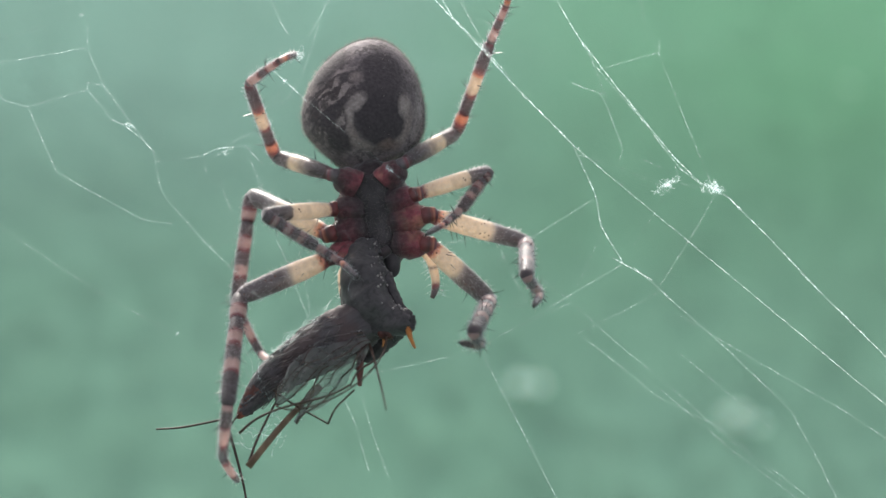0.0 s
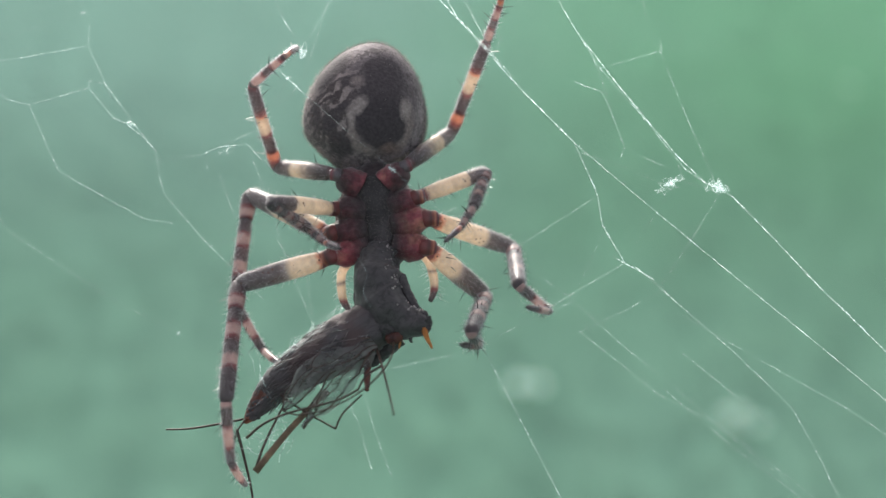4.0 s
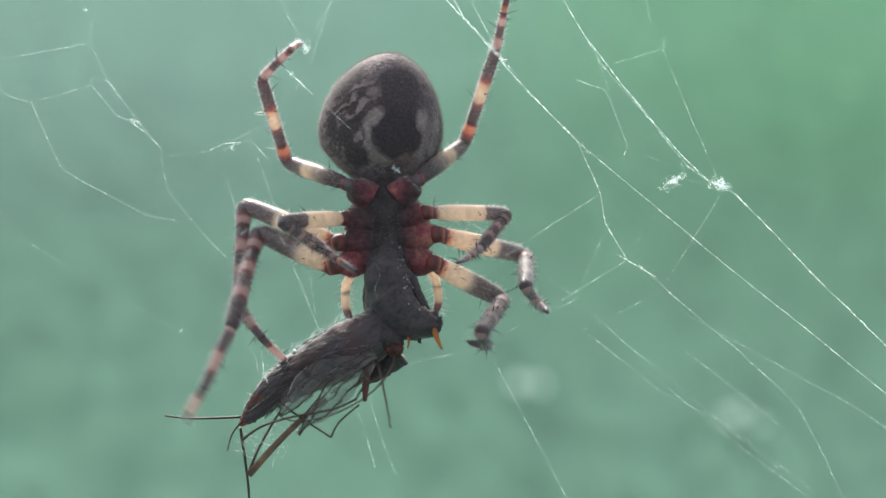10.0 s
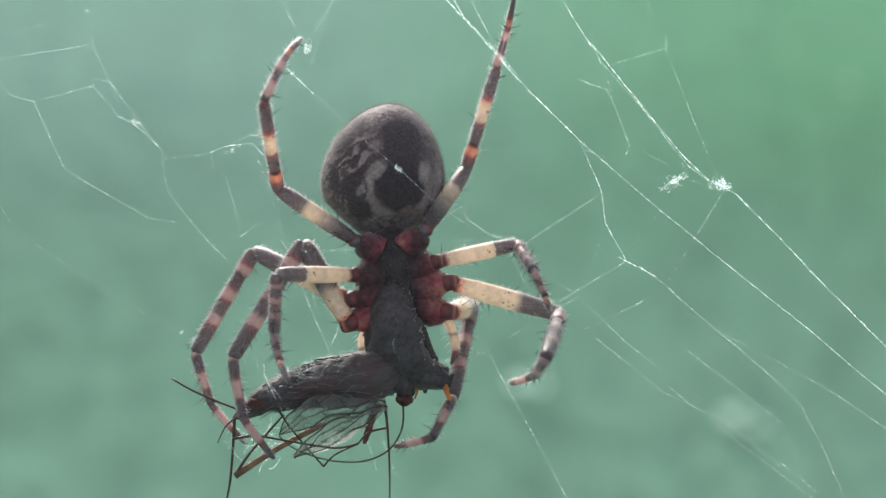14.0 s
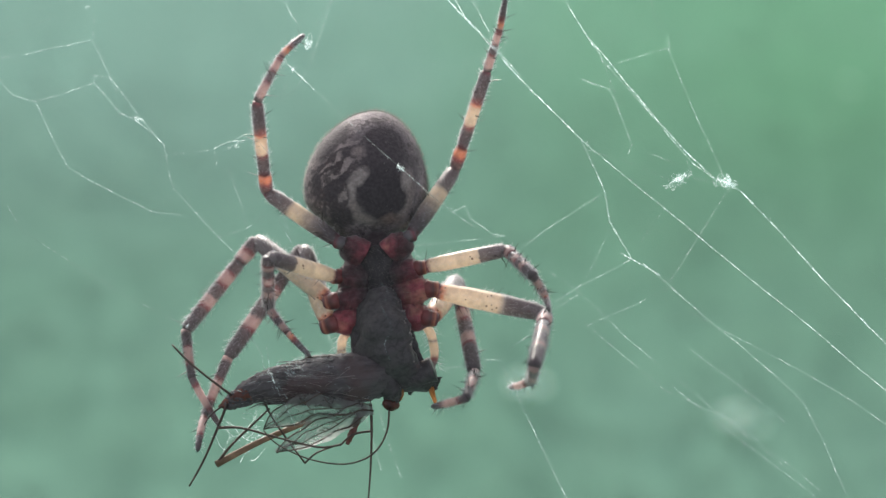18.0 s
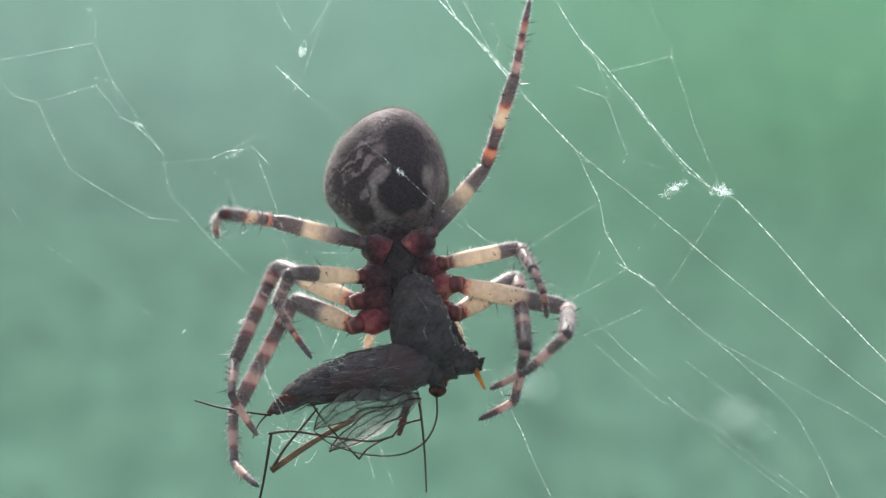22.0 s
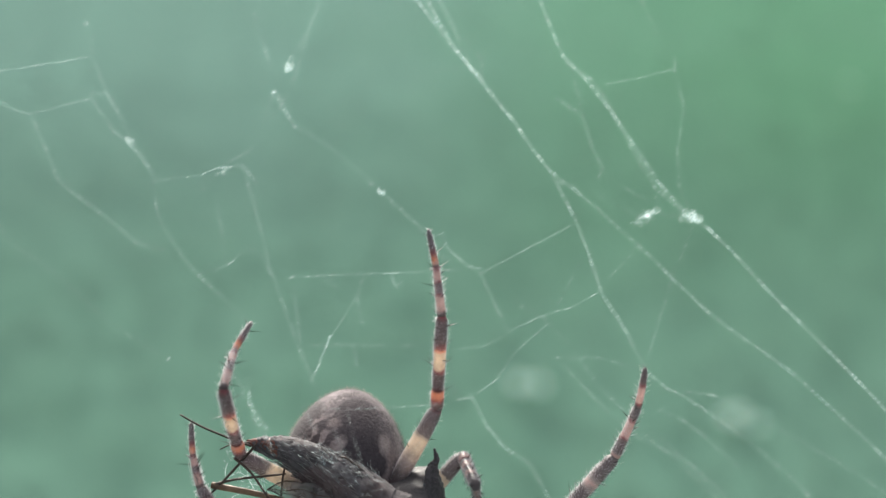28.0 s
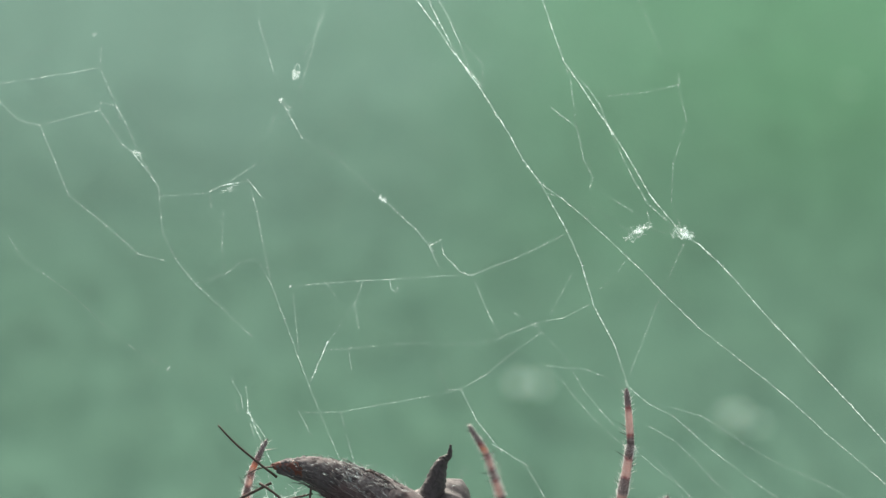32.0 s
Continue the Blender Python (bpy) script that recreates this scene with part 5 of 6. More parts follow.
ABDOMEN_W = -140.0
abdomen = part("abdomen", ellipsoid(113, 127, 100, 56, 36, belly_shape), ABDOMEN, spider, "mottled grey-brown furry abdomen with a dark belly shield")
bm = bmesh.new()
for _ in range(3600):
    v = Vector((random.gauss(0, 1), random.gauss(0, 1), random.gauss(0, random.choice((0.1, 0.22))))).normalized()
    p = belly_shape(Vector((v.x * 113, v.y * 127, v.z * 100))) * UNIT
    spike(bm, p * 0.995, Vector((v.x / 1.1, v.y / 1.2 + 0.35, v.z)), random.choice((3, 4, 5, 6, 7, 9)) * UNIT, 0.34 * UNIT)
tagged(part("fuzz", bm, FUZZ, abdomen, "short grey fuzz"), kind="stuff")


def front_body():
    def shape(v):
        k = 1.0 - 0.25 * max(0, -v.y / 105) ** 2
        return Vector((v.x * k, v.y, v.z))
    ob = part("carapace", ellipsoid(72, 105, 52, 32, 20, shape), CARAPACE, spider, "dark domed carapace")
    ob.location = Vector((0, -25, -28)) * UNIT
    def plate(v):
        k = 0.62 + 0.38 * (v.y + 66) / 132
        n = noise.noise(v * 0.03)
        return Vector((v.x * k * (1 + 0.15 * math.sin(v.y * 0.14 + 1)) + n * 2, v.y, v.z + n * 3))
    ob = part("sternum", ellipsoid(38, 72, 14, 36, 24, plate), STERNUM, spider, "dark shield-shaped breast plate")
    ob.location = Vector((0, -22, 15)) * UNIT
    def waist(v):
        k = 1 - 0.45 * max(0, (v.y - 10) / 88) - 0.1 * max(0, -v.y / 98) ** 2
        n = noise.noise(v * 0.04) * 4
        return Vector((v.x * k + n, v.y + n, v.z))
    ob = part("underside", ellipsoid(80, 98, 46, 36, 24, waist), COXA_DARK, spider, "dusky red underside between the leg bases")
    ob.location = Vector((0, -18, -20)) * UNIT
    ob = part("pedicel", tube_bm([(0, 25, -30), (0, 60, -42), (-6, 92, -62)], [30, 20, 24], 12), CARAPACE, spider)
    roots = []
    for name, (x, y) in HIP.items():
        side = -1 if x < 0 else 1
        w = HIP_W[name]
        root = (side * 26, y * 0.72 - 10, 0)
        mid = ((root[0] + x) / 2, (root[1] + y) / 2, 6)
        bm = tube_bm([root, mid, (x * 0.9, y * 0.96, w + 4)], [28, 30 if name[1] in "12" else 26, 13 if name[1] == "4" else 17], 24, 8)
        bm.normal_update()
        for v in bm.verts:
            q = v.co / UNIT
            v.co += v.normal * ((noise.noise(q * 0.03) * 5.0 + noise.noise(q * 0.09) * 3.0) * UNIT)
        bm.normal_update()
        roots += [(v.co.copy(), v.normal.copy()) for v in bm.verts if v.normal.z > -0.2]
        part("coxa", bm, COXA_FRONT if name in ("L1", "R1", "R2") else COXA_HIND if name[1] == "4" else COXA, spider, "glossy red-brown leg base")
        foot, tip = Vector((x * 0.84, y * 0.94, w + 3)) * UNIT, Vector((x * 1.16, y * 1.02, w)) * UNIT
        long = (tip - foot).length / UNIT
        joint = part("trochanter", tube_bm([(0, 0, 0), (0, 1, long * 0.3), (0, 0, long * 0.6), (0, 0, long * 0.82), (0, 0, long)], [r * (0.78 if name[1] == "4" else 0.9 if name[1] == "3" else 1.0) for r in (14, 16.5, 15, 14.5, 10.5)], 18, 6), TROCHANTER_HIND if name[1] == "4" else TROCHANTER, spider)
        joint.matrix_basis = Matrix.Translation(foot) @ (tip - foot).to_track_quat("Z", "Y").to_matrix().to_4x4()
    bm = bmesh.new()
    for _ in range(700):
        a, q = random.uniform(0, math.tau), random.random() ** 0.4
        v = Vector((36 * q * math.cos(a), 70 * q * math.sin(a), 0))
        v = plate(v)
        roots.append((Vector((v.x, v.y - 22, 15 + 13 * math.sqrt(max(0.0, 1 - q * q)))) * UNIT, Vector((0, -0.5, 0.7))))
    for p, d in random.sample(roots, min(len(roots), 4200)):
        spike(bm, p, d + Vector((random.gauss(0, 0.7), random.gauss(0, 0.7), random.uniform(0, 0.6))), random.uniform(5, 11) * UNIT, 0.22 * UNIT)
    tagged(part("fuzz", bm, FUZZ, spider, "short grey fuzz on the underside"), kind="stuff")
    for x in (-15, 15):
        part("chelicera", tube_bm([(x * 0.7, -78, 0), (x, -102, 8), (x * 0.9, -128, 10), (x * 0.5, -138, 10)], [13, 16, 13, 6], 12), STERNUM, spider, "dark glossy jaw")
    part("labium", tube_bm([(-14, -88, 26), (0, -94, 28), (14, -88, 26)], [8, 12, 8], 10), COXA, spider)
    for side in (-1, 1):
        palp = part("palp", tube_bm([(side * 60, -98, -14), (side * 80, -116, -26), (side * 86, -146, -28), (side * 84, -172, -26), (side * 74, -192, -20)], [7, 8.5, 8.5, 7.5, 4], 12), PALP, spider, "pale banded feeler")
        bm = bmesh.new()
        for _ in range(90):
            y = random.uniform(-190, -110)
            a = random.uniform(0, math.tau)
            spike(bm, Vector((side * 84 + 8 * math.cos(a), y, -27 + 8 * math.sin(a))) * UNIT, Vector((math.cos(a), -0.5, math.sin(a))), random.uniform(8, 20) * UNIT, 0.36 * UNIT)
        tagged(part("hair", bm, HAIR, palp, "fine pale hair"), kind="stuff")


front_body()
for name in LEGS:
    SEGMENTS[name] = []
    for k, kind in enumerate(("femur", "tibia", "metatarsus", "tarsus")):
        SEGMENTS[name].append(leg_segment(name, kind, LENGTHS[name][k], STOUT[name], spider))
    PATELLAE[name] = leg_segment(name, "patella", LENGTHS[name][1], STOUT[name], spider)


# ---- the catch ----
# its own space: x from the tail tip to the head end, y to the side by which the jaws hold it
SPAN = 378.0
prey = thing("wrapped_insect", WEB, "dark winged insect wrapped in silk, held in the spider's jaws", "insect")


def lump(points, radii, squash=0.85, sides=40, rough=5.0, seed=0.0, fine=1.0):
    bm = tube_bm(points, radii, sides, 12, squash)
    bm.normal_update()
    for v in bm.verts:
        q = v.co / UNIT + Vector((seed * 40, 0, 0))
        d = 0.8 * noise.noise(q * 0.022) + 0.5 * noise.noise(q * 0.05) + fine * (0.6 * abs(noise.noise(q * 0.13)) + 0.55 * noise.noise(q * 0.27) + 0.3 * noise.noise(q * 0.5))
        v.co += v.normal * (d * rough * UNIT)
    return bm


def own(x, y, z=0.0):
    """Web place to the catch's own space, for the stance in which it lies broadside."""
    dx, dy = x - 480, 728 - y
    return (dx * 0.977 + dy * 0.213, dy * 0.977 - dx * 0.213, z)


def strip(name, mat, points, radii, label="", sides=8, parent=None):
    return part(name, tube_bm([own(*p) for p in points], radii, sides), mat, parent or prey, label)


def mass(name, mat, points, radii, rough, seed, label="", squash=0.8, parent=None, fine=1.0):
    return part(name, lump([own(*p) for p in points], radii, squash, 44, rough, seed, fine), mat, parent or prey, label)


def build_prey():
    mass("body", SHROUD, [(484, 726, 0), (508, 711, 2), (540, 690, 4), (588, 675, 5), (640, 664, 6), (690, 654, 6), (745, 640, 4), (775, 610, 2)], [6, 17, 26, 34, 42, 47, 44, 30], 5, 0.0, "dark body shrouded in silk", 1.0)
    thorax = mass("thorax", CHITIN, [(752, 478, -4), (748, 494, -4), (742, 520, -2), (744, 555, 2), (762, 600, 4), (800, 628, 4), (836, 637, 4), (860, 642, 4)], [14, 36, 48, 56, 59, 44, 23, 6], 9.0, 4.0, "crumpled black chewed front", squash=0.74, fine=0.28)
    mass("jaw_lump", CHITIN, [(750, 640, 8), (778, 664, 10), (786, 684, 10)], [34, 24, 10], 6, 7.0)
    mass("shoulder_lump", CHITIN, [(712, 535, -4), (706, 575, -2), (710, 612, 0)], [8, 12, 12], 5, 2.0, parent=thorax)
    mass("neck", CHITIN, [(770, 520, -6), (794, 565, -6), (822, 615, -4)], [9, 14, 10], 6, 5.0, parent=thorax)
    # a folded wing stub stands off the back, with a dark front edge
    bm = bmesh.new()
    edge = [(152, 34, 12), (156, 70, 16), (176, 73, 18), (204, 71, 18), (236, 60, 16), (262, 44, 12)]
    rows = []
    for i in range(25):
        f = i / 24 * (len(edge) - 1)
        k = min(int(f), len(edge) - 2)
        a = Vector(edge[k]).lerp(Vector(edge[k + 1]), f - k)
        foot = Vector((150 + 115 * i / 24, 22 + 8 * math.sin(i), 30))
        rows.append([bm.verts.new((a.lerp(foot, q / 6) + Vector((0, 0, 9 * math.sin(q / 6 * math.pi) + 3 * noise.noise(Vector((i * 0.3, q * 0.5, 2)))))) * UNIT) for q in range(7)])
    for r0, r1 in zip(rows, rows[1:]):
        for q in range(6):
            bm.faces.new((r0[q], r1[q], r1[q + 1], r0[q + 1]))
    pad = part("wing_pad", bm, WING_STUB, prey, "smoky folded wing stub")
    part("edge", tube_bm(edge, [1.6, 2.2, 2.0, 1.8, 1.6, 1.2], 6), INSECT_LEG, pad)
    mass("tail_tip", RED, [(474, 731, 0), (490, 722, 2), (510, 709, 3), (538, 692, 4)], [2.5, 11, 19, 22], 3, 1.0, "reddish tail tip")
    strip("sting", STING, [(848, 640, 8), (853, 660, 12), (866, 686, 14)], [6, 5, 1.8], "amber spine", parent=thorax)
    strip("sting", STING, [(796, 655, 12), (800, 668, 14), (797, 680, 14)], [3, 2.5, 1], "amber spine", parent=thorax)
    mass("knob", REDDISH, [(770, 684, 12), (783, 690, 14), (794, 684, 14)], [7, 12, 6], 3, 3.0)
    # feelers and folded legs
    strip("antenna", INSECT_LEG, [(779, 694, 14), (780, 735, 50), (760, 772, 72), (715, 794, 74), (650, 795, 60), (590, 778, 46), (563, 757, 44)], [1.82, 1.75, 1.67, 1.52, 1.37, 1.22, 1.06])
    strip("hind_leg", STRAW, [(640, 735, 8), (560, 780, 10), (482, 833, 10)], [5.5, 5.5, 6.5], "straw-brown leg")
    strip("hind_shin", INSECT_LEG, [(482, 833, 12), (505, 795, 12), (540, 752, 12), (565, 722, 8)], [3.04, 2.43, 2.13, 1.67])
    strip("leg", INSECT_LEG, [(478, 767, 12), (520, 760, 26), (580, 766, 40), (660, 776, 40), (700, 768, 34)], [2.74, 2.28, 1.98, 1.98, 2.28])
    strip("leg", INSECT_LEG, [(745, 692, 14), (753, 735, 36), (760, 800, 62), (763, 858, 78)], [3.04, 2.28, 1.82, 1.22])
    strip("leg", INSECT_LEG, [(753, 738, 28), (720, 748, 32), (700, 770, 34)], [2.28, 1.98, 1.67])
    strip("leg", INSECT_LEG, [(552, 706, 12), (566, 728, 16), (592, 760, 16), (640, 812, 12)], [2.13, 1.98, 1.82, 1.67])
    strip("leg", INSECT_LEG, [(640, 812, 12), (660, 790, 14), (700, 770, 14)], [1.98, 1.67, 1.67])
    strip("leg", INSECT_LEG, [(480, 728, 6), (460, 748, 8), (448, 776, 8)], [1.82, 1.37, 0.84])
    mass("leg_stump", REDDISH, [(735, 695, 16), (722, 730, 20), (712, 768, 18)], [9, 7, 4], 3, 6.0, "reddish leg stump")

    def wing(root, tip, width, sag, lift, seed, label):
        """A cupped, crumpled leaf of membrane with its veins."""
        root, tip = Vector(own(*root)), Vector(own(*tip))
        along = (tip - root)
        across = Vector((along.y, -along.x, 0)).normalized()
        nu, nv = 22, 14

        def place(u, v):
            half = width * math.sin(math.pi * min(1, 0.08 + 0.92 * u) ** 0.8) ** 0.7
            p = root + along * u + across * (half * v + sag * math.sin(u * math.pi))
            z = lift + 14 * (1 - v * v) * math.sin(u * math.pi) + 12 * noise.noise(Vector((u * 4, v * 3, seed))) + 7 * noise.noise(Vector((u * 9, v * 7, seed + 5)))
            p = p + across * 10 * noise.noise(Vector((u * 5, seed, v * 2)))
            return Vector((p.x, p.y, z)) * UNIT

        bm = bmesh.new()
        grid = [[bm.verts.new(place(i / nu, j / nv * 2 - 1)) for j in range(nv + 1)] for i in range(nu + 1)]
        for i in range(nu):
            for j in range(nv):
                bm.faces.new((grid[i][j], grid[i + 1][j], grid[i + 1][j + 1], grid[i][j + 1]))
        ob = part("wing", bm, WING, prey, label)

        def vein(path, r):
            vb = bmesh.new()
            ring_tube(vb, [place(u, v) + Vector((0, 0, 0.8 * UNIT)) for u, v in path], [r * UNIT * (1 - 0.4 * i / len(path)) for i in range(len(path))], 5)
            part("vein", vb, INSECT_LEG, ob)

        for k in (-1.0, -0.35, 0.35, 1.0):
            vein([(u / 16, k * (0.6 + 0.4 * u / 16)) for u in range(17)], 1.9 if abs(k) == 1 else 1.25)
        for _ in range(5):
            u, k = random.uniform(0.25, 0.85), random.choice((-0.62, -0.25, 0.12))
            vein([(u + 0.012 * q, k + 0.37 * q / 4) for q in range(5)], 0.95)

    wing((748, 690), (562, 756), 33, 26, 36, 1.0, "crumpled clear wing with dark veins")
    wing((738, 698), (588, 796), 26, 2, 26, 7.0, "crumpled clear wing with dark veins")
    # silk wound round it
    for k in range(14):
        x0 = random.uniform(10, 210)
        x1 = x0 + random.uniform(60, 150)
        tilt = random.uniform(0.2, 2.2)
        pts = []
        for q in range(8):
            x = min(x0 + (x1 - x0) * q / 7, 300)
            r = float(np.interp(x, [0, 30, 65, 118, 170, 220, 280], [6, 16, 25, 34, 42, 47, 42])) + 4
            a = tilt + 0.9 * q / 7 + random.uniform(-0.06, 0.06)
            pts.append((x, float(np.interp(x, [0, 30, 65, 118, 170, 220, 280], [2, 10, 24, 29, 28, 25, 16])) + r * math.cos(a), 5 + r * 1.0 * math.sin(a)))
        part("silk_strand", tube_bm(pts, [random.choice((0.18, 0.22, 0.32))] * 8, 4, 3), SILK_FINE, prey)
    bm = bmesh.new()
    for _ in range(40):
        p = Vector(own(random.uniform(470, 570), random.uniform(735, 800), random.uniform(-8, 14)))
        q = p + Vector((random.uniform(-40, 40), random.uniform(-40, 40), random.uniform(-8, 8)))
        mid = (p + q) / 2 + Vector((random.uniform(-10, 10), random.uniform(-10, 10), 0))
        ring_tube(bm, [x * UNIT for x in curve_points([p, mid, q], 3)], [0.36 * UNIT] * 7, 4)
    tagged(part("silk_tangle", bm, SILK_TUFT, prey, "loose white silk tangle"), kind="stuff")
    # dark and grey fibres lie along the body and fray at their ends
    for fibre, count, low, high in ((SHROUD, 260, 0.6, 1.3), (FUZZ, 170, 0.25, 0.5)):
        bm = bmesh.new()
        for _ in range(count):
            x, a = random.uniform(75, 250), random.uniform(0, math.tau)
            ln, da = random.uniform(18, 62), random.gauss(0, 0.22)
            lift = random.choice((0.5, 1.5, 2.5, 5.0, 9.0))
            pts = []
            for q in range(5):
                f = q / 4
                xx = max(38.0, x - ln * f)
                r = float(np.interp(xx, [0, 30, 65, 118, 170, 220, 280], [6, 16, 25, 34, 42, 47, 42])) + 1.5 + lift * f * f + random.uniform(-0.6, 0.6)
                aa = a + da * f
                pts.append(Vector((xx, float(np.interp(xx, [0, 30, 65, 118, 170, 220, 280], [2, 10, 24, 29, 28, 25, 16])) + r * math.cos(aa), 5 + r * math.sin(aa))))
            r0 = random.uniform(low, high)
            ring_tube(bm, [q * UNIT for q in pts], [r0 * UNIT, r0 * UNIT, r0 * 0.85 * UNIT, r0 * 0.6 * UNIT, 0.2 * UNIT], 4)
        tagged(part("fibre", bm, fibre, prey, "frayed fibres along the shrouded body"), kind="stuff")
    # wisps that stand off its back
    bm = bmesh.new()
    for _ in range(80):
        x = random.uniform(14, 230)
        r = float(np.interp(x, [0, 30, 65, 118, 170, 220, 280], [6, 16, 26, 37, 46, 53, 50]))
        a = random.uniform(-0.5, 1.5)
        p = Vector((x, float(np.interp(x, [0, 30, 65, 118, 170, 220], [2, 10, 24, 29, 28, 25])) + r * math.cos(a), 5 + r * 1.05 * math.sin(a)))
        d = Vector((random.uniform(-14, 30), math.cos(a) * random.uniform(4, 16), math.sin(a) * random.uniform(4, 16)))
        ring_tube(bm, [q * UNIT for q in curve_points([p, p + d * 0.6 + Vector((random.uniform(-5, 5), 0, 3)), p + d], 3)], [0.3 * UNIT] * 7, 4)
    for _ in range(60):
        x = random.uniform(30, 220)
        a = random.uniform(0.1, 1.3)
        r = float(np.interp(x, [0, 30, 65, 118, 170, 220, 280], [6, 16, 25, 34, 42, 47, 42])) + 3
        y0 = float(np.interp(x, [0, 30, 65, 118, 170, 220], [2, 10, 24, 29, 28, 25]))
        pts = []
        for q in range(4):
            b = a + q * random.uniform(-0.2, 0.3)
            rr = r + random.uniform(0, 7)
            pts.append(Vector((x + q * random.uniform(4, 16), y0 + rr * math.cos(b), 5 + rr * math.sin(b))))
        ring_tube(bm, [q * UNIT for q in curve_points(pts, 3)], [0.26 * UNIT] * 10, 4)
    tagged(part("silk_wisp", bm, SILK_FINE, prey, "loose white silk wisps"), kind="stuff")
    for pts in ([(735, 470, 44), (756, 492, 50), (744, 512, 55), (768, 548, 58), (758, 578, 60), (772, 606, 58)],):
        strip("silk_strand", SILK_FINE, pts, [0.45] * len(pts), "", 5, thorax)
    rim = [(v.co.copy(), v.normal.copy()) for v in thorax.data.vertices if abs(v.normal.z) < 0.45]
    outer = [r for r in rim if r[1].x > 0.55]
    bm = bmesh.new()
    for p, d in random.sample(rim, 26):
        d = (d + Vector((random.gauss(0, 0.4), random.gauss(0, 0.4), random.gauss(0, 0.2)))).normalized()
        ln, r = random.choice((3, 5, 7, 9, 13)), random.uniform(3, 8)
        ring_tube(bm, [p - d * 6 * UNIT, p, p + (d * ln * 0.6 + Vector((random.gauss(0, 1.5), random.gauss(0, 1.5), 0))) * UNIT, p + d * ln * UNIT], [r * 1.2 * UNIT, r * UNIT, r * 0.6 * UNIT, 0.6 * UNIT], 6, 0.6)
    tagged(part("shred", bm, CHITIN, thorax, "torn black shreds"), kind="stuff")
    bm = bmesh.new()
    for p, d in random.sample(outer, 60):
        bmesh.ops.create_icosphere(bm, subdivisions=1, radius=random.choice((1.0, 1.3, 1.8, 2.6)) * UNIT, matrix=Matrix.Translation(p + d * 0.6 * UNIT))
    tagged(part("wet_bead", bm, WET, thorax, "clear wet beads on the torn edge"), kind="stuff")
    for x, y, k in ((822, 640, 1), (838, 642, 1), (784, 650, 0.7)):
        mass("drop", CHITIN, [(x, y, 8), (x + 2, y + 7 * k, 10), (x + 1, y + 13 * k, 10)], [7, 5, 2], 1.5, x, parent=thorax)
    return thorax


chewed = build_prey()
PIVOT = Vector(own(752, 640)) * UNIT
STING_ROOT = Vector(own(848, 642, 8)) * UNIT
# the chewed front against the body: turn, tip, swing, and where the root of its spine lies
BEND = []


def bend(*row):
    BEND.append(row)


bend(0, -25, 16, -18, 722, 573)
bend(2, -23, 16, -18, 740, 576)
bend(3, -23, 16, -18, 745, 577)
bend(6, -21, 14, -18, 770, 568)
bend(9, -21, 14, -16, 769, 568)
bend(11, -18, 12, -16, 768, 584)
bend(12, -18, 12, -16, 774, 600)
bend(12.5, -16, 10, -15, 774, 607)
bend(13, -11, 8, -12, 762, 628)
bend(14, -3, 3, -8, 787, 673)
bend(15, 0, 0, -4, 794, 673)
bend(18, 0, 0, 0, 0, 0)
bend(24.5, 0, 0, 0, 0, 0)
bend(25, 36, -8, 0, 0, 0)
bend(25.5, 12, -45, 0, 0, 0)
bend(28, 0, -65, 0, 0, 0)
bend(29, 0, -88, 0, 0, 0)
bend(31, 0, -88, 0, 0, 0)
bend(32, 0, -72, 0, 0, 0)
SHIFT = []


def chewed_turn(turn, tip, swing):
    r = Matrix.Rotation(radians(turn), 4, "Z") @ Matrix.Rotation(radians(swing), 4, "Y") @ Matrix.Rotation(radians(tip), 4, "X")
    return Matrix.Translation(PIVOT) @ r @ Matrix.Translation(-PIVOT)


def chewed_pose(t):
    if not SHIFT:
        for q, turn, tip, swing, x, y in BEND:
            m = chewed_turn(turn, tip, swing)
            d = Vector((0, 0, 0))
            if x:
                body_m = prey_pose(q)
                now = body_m @ m @ STING_ROOT
                d = body_m.to_3x3().inverted() @ (at(x, y, now.z / UNIT) - now)
            SHIFT.append((q, *(d / UNIT)))
    turn, tip, swing = glide([r[:4] for r in BEND], t)
    return Matrix.Translation(Vector(glide(SHIFT, t)) * UNIT) @ chewed_turn(turn, tip, swing)


PREY_W = -48.0

# two thin limbs swing loosely: root and end, as places on the web
FEELER, SHIN = [], []


def dangle(rows, t, x, y, ex, ey):
    rows.append((t, x, y, ex, ey))


for row in ((0, 412, 738, 275, 760), (3, 432, 742, 287, 765), (6, 425, 742, 297, 750), (9, 430, 738, 295, 741), (11, 430, 738, 296, 731), (12, 445, 745, 310, 731),
            (13, 420, 750, 280, 716), (14, 430, 728, 308, 672), (15, 450, 720, 320, 656), (18, 410, 700, 303, 609), (19, 415, 700, 307, 603), (20, 450, 700, 318, 628)):
    dangle(FEELER, *row)
for row in ((21, 480, 725, 340, 672), (22, 480, 735, 342, 708), (23, 505, 725, 423, 803), (24, 525, 700, 397, 640), (24.5, 510, 715, 372, 676), (25, 440, 745, 340, 700),
            (25.5, 470, 775, 350, 677), (27.5, 450, 782, 325, 725), (28, 445, 790, 332, 740), (29, 430, 832, 316, 773), (30, 440, 845, 308, 787), (31, 455, 843, 320, 772), (32, 490, 845, 385, 752)):
    dangle(FEELER, *row)
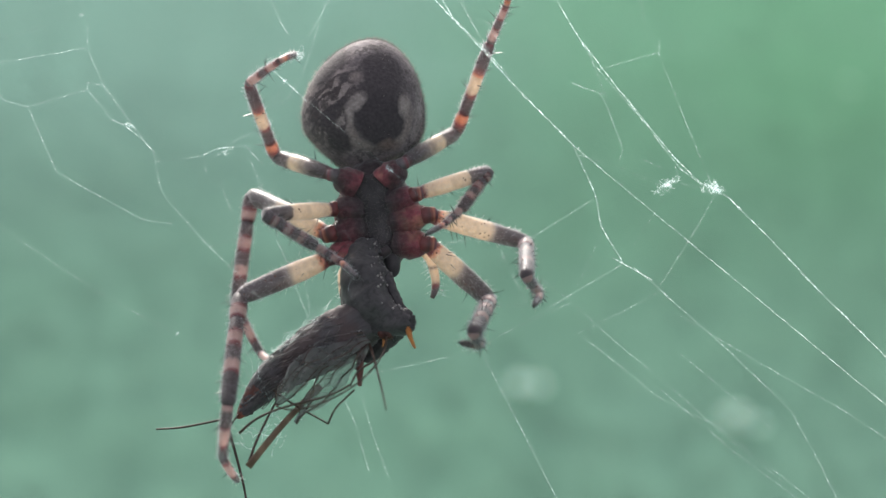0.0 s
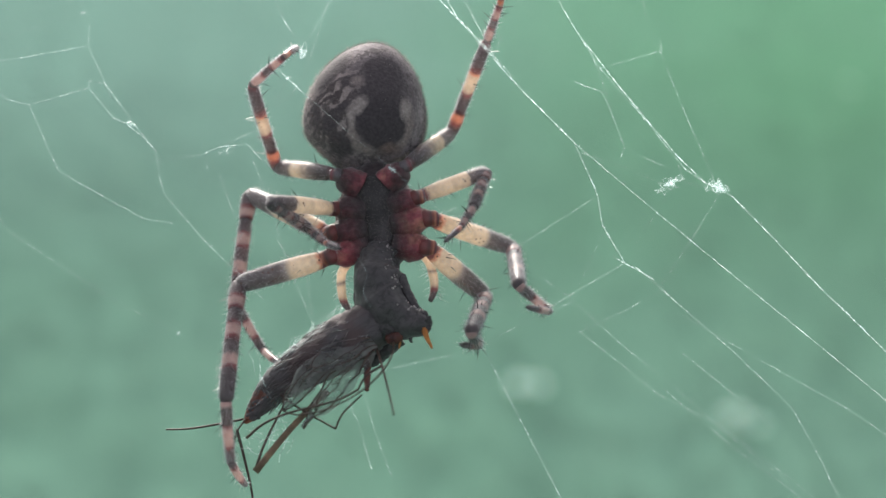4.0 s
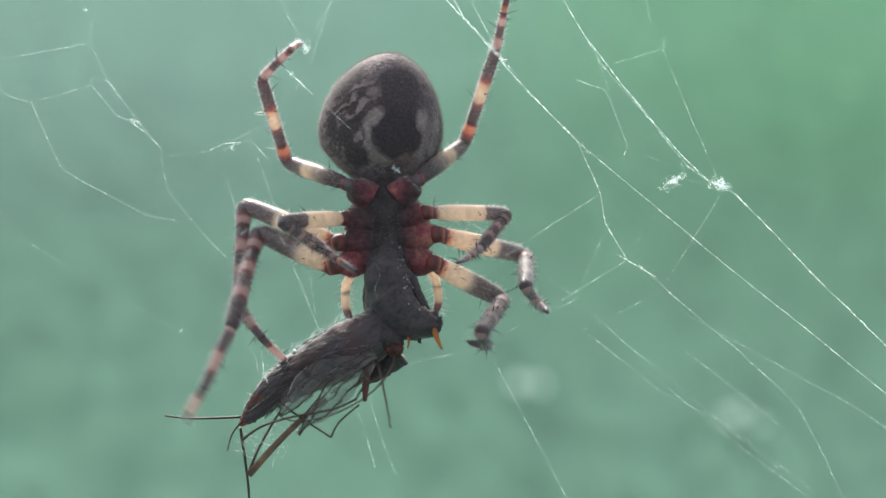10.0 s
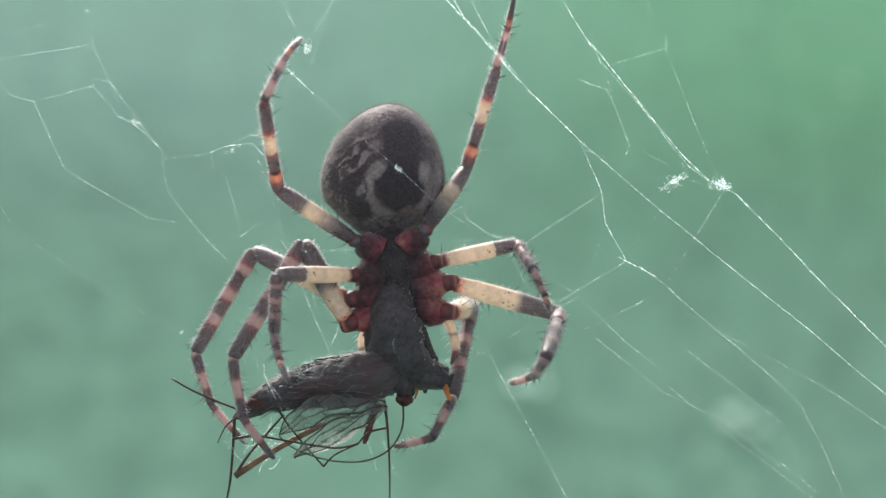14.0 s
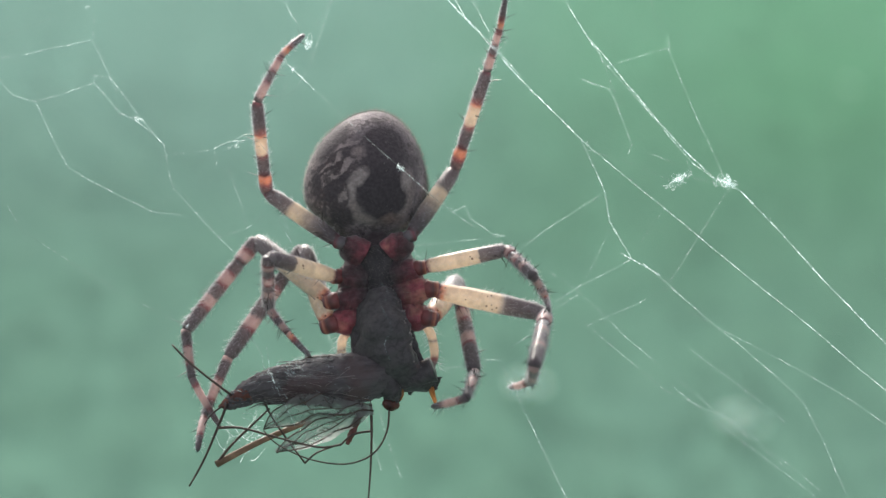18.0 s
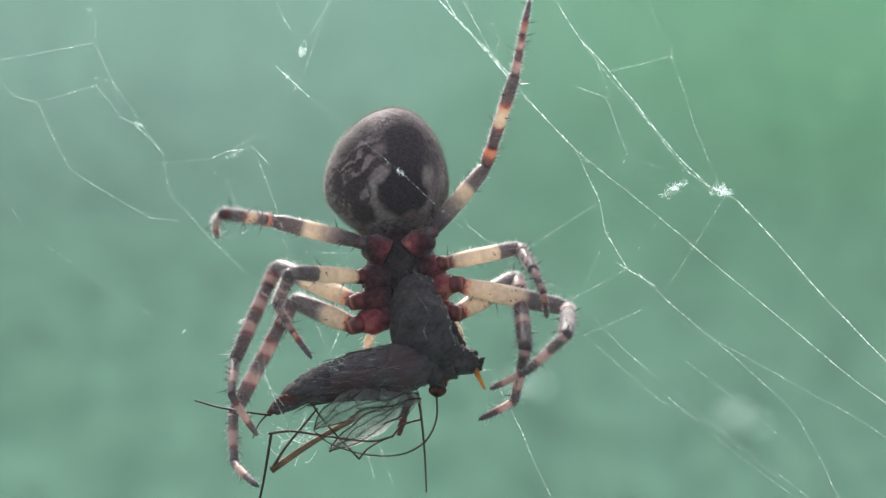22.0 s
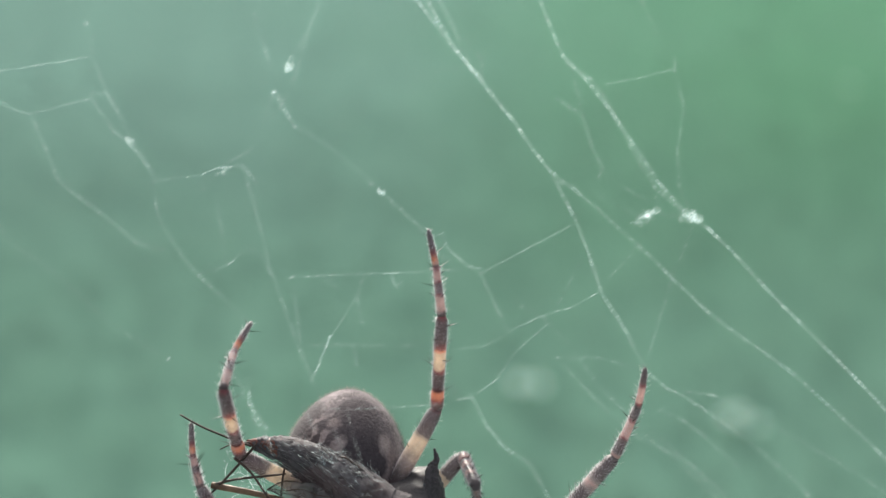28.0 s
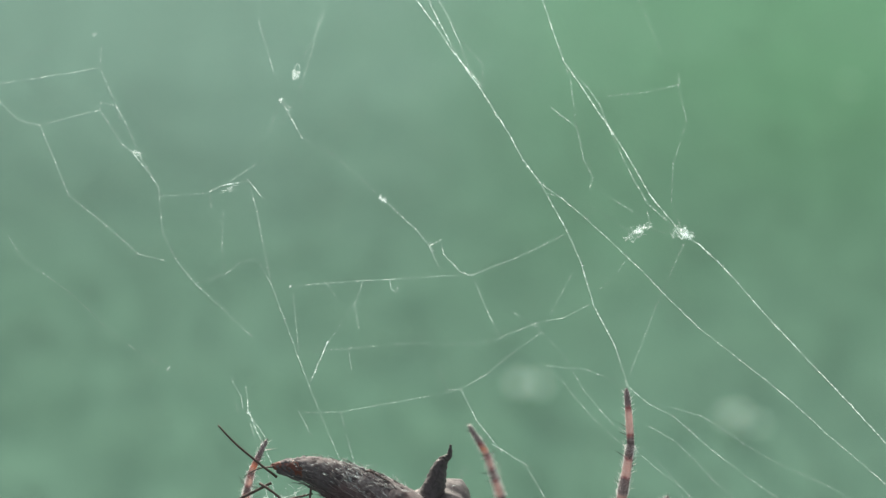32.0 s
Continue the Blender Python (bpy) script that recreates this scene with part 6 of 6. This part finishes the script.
for row in ((0, 404, 758, 432, 882), (6, 424, 760, 448, 882), (9, 425, 752, 440, 882), (12, 426, 775, 430, 882), (13, 392, 770, 402, 882), (14, 415, 740, 400, 882),
            (15, 426, 730, 387, 882), (18, 402, 715, 325, 882), (19, 405, 710, 335, 882), (20, 435, 725, 398, 882), (21, 472, 770, 455, 882), (22, 480, 766, 456, 882)):
    dangle(SHIN, *row)
for row in ((23, 502, 766, 483, 882), (24, 540, 736, 506, 878), (24.5, 530, 738, 500, 882), (25, 470, 770, 410, 830), (25.5, 470, 806, 415, 885), (27.5, 440, 800, 370, 880), (28, 455, 785, 362, 880),
            (29, 440, 825, 376, 882), (30, 465, 820, 398, 882), (32, 480, 855, 400, 890)):
    dangle(SHIN, *row)


STUMP = []
for row in ((0, 690, 590, 640, 640), (13, 700, 640, 640, 680), (15, 740, 660, 660, 690), (24, 800, 650, 730, 665), (24.5, 770, 690, 700, 700), (25, 740, 860, 690, 800), (25.5, 760, 870, 720, 800),
            (27.5, 770, 890, 772, 800), (28, 768, 885, 771, 790), (29, 790, 960, 787, 870), (30, 790, 930, 785, 842), (31, 782, 880, 786, 790), (32, 765, 872, 797, 795)):
    dangle(STUMP, *row)


def straight(name, length, r0, r1):
    bm = tube_bm([(0, 0, 0), (length * 0.35, 3, 0), (length * 0.7, 4, 0), (length, 0, 0)], [r0, r0 * 0.9, (r0 + r1) / 2, r1], 7)
    return part(name, bm, INSECT_LEG, prey)


feeler = straight("antenna", 142, 2.4, 1.6)
shin = straight("shin", 165, 2.8, 1.6)
stump = part("stump", lump([(-12, 0, 0), (15, 2, 0), (42, 6, 0), (62, 4, 0), (72, -1, 0), (92, 2, 0)], [23, 21, 14, 8, 6, 2.5], 0.8, 24, 4, 3.0), CHITIN, prey, "pointed dark leg stump")


def limb_pose(rows, t):
    """Pose of a limb in the catch's own space."""
    x, y, ex, ey = glide(rows, t)
    p, q = at(x, y, PREY_W + 12), at(ex, ey, PREY_W + 4)
    d = (q - p).normalized()
    z = Vector((0, 0, 1))
    side = z.cross(d).normalized()
    m = Matrix((d, side, d.cross(side))).transposed().to_4x4()
    return prey_pose(t).inverted() @ (Matrix.Translation(p) @ m)



def prey_pose(t):
    tx, ty, hx, hy, roll = glide(CATCH, t)
    a = at(tx, ty, PREY_W - roll)
    b = reach(a, hx, hy, SPAN * UNIT, 1)
    b.z = min(b.z, (PREY_W + 40) * UNIT)
    x = (b - a).normalized()
    y = (Vector((0, 1, 0)) - x * x.y).normalized()
    z = x.cross(y)
    m = Matrix((x, y, z)).transposed().to_4x4()
    return Matrix.Translation(a) @ m @ Matrix.Rotation(radians(roll), 4, "X")


def abdomen_pose(t):
    x, y, turn, squeeze = glide(BELLY, t)
    tilt = float(np.interp(t, [24.25, 25.0, 27.5, 32], [0, -18, -22, -22]))
    return Matrix.Translation(at(x, y, ABDOMEN_W)) @ Matrix.Rotation(radians(turn), 4, "Z") @ Matrix.Rotation(radians(tilt), 4, "X")


def motions():
    times = sorted(set([round(i * 0.25, 3) for i in range(129)] + [9.92, 9.96, 10.03, 10.07, 10.12, 10.17, 19.92, 19.96, 20.04, 20.08, 20.13, 24.125, 24.375, 24.625, 24.875, 28.1, 28.15, 28.2, 28.25, 28.3, 28.35, 28.4, 28.45, 28.6, 28.7, 28.85, 28.95, 29.1, 29.2, 29.3]))
    bodies = {t: thorax_pose(t) for t in times}
    walk(spider, [(t, WEB @ bodies[t]) for t in times])
    inv = {t: bodies[t].inverted() for t in times}
    walk(abdomen, [(t, inv[t] @ abdomen_pose(t)) for t in times])
    for name, segs in SEGMENTS.items():
        path = {t: joints_at(name, t) for t in times}
        for k, ob in enumerate(segs):
            walk(ob, [(t, inv[t] @ aim(path[t][k], path[t][k + 1])) for t in times])
        walk(PATELLAE[name], [(t, inv[t] @ aim(path[t][1], path[t][2])) for t in times])
    walk(chewed, [(t, chewed_pose(t)) for t in times])
    walk(feeler, [(t, limb_pose(FEELER, t)) for t in times])
    walk(stump, [(t, limb_pose(STUMP, t)) for t in times])
    walk(shin, [(t, limb_pose(SHIN, t)) for t in times])
    walk(prey, [(t, WEB @ prey_pose(t)) for t in times])
    for ob, a, b, depth in THREADS:
        rows = []
        for t in WEB_TIMES:
            pa, pb = spot_at(a, t), spot_at(b, t)
            w = depth * float(np.interp(t, [23.5, 27.5], [1, 0]))
            qa, qb = at(*pa, w), at(*pb, w)
            rows.append((t, Matrix.Translation((qa + qb) / 2) @ (qb - qa).to_track_quat("Z", "Y").to_matrix().to_4x4()))
        walk(ob, rows)
    for ob, a, depth in TUFTS:
        walk(ob, [(t, Matrix.Translation(at(*(drift(a, t) + shake(t)), depth))) for t in WEB_TIMES])


motions()
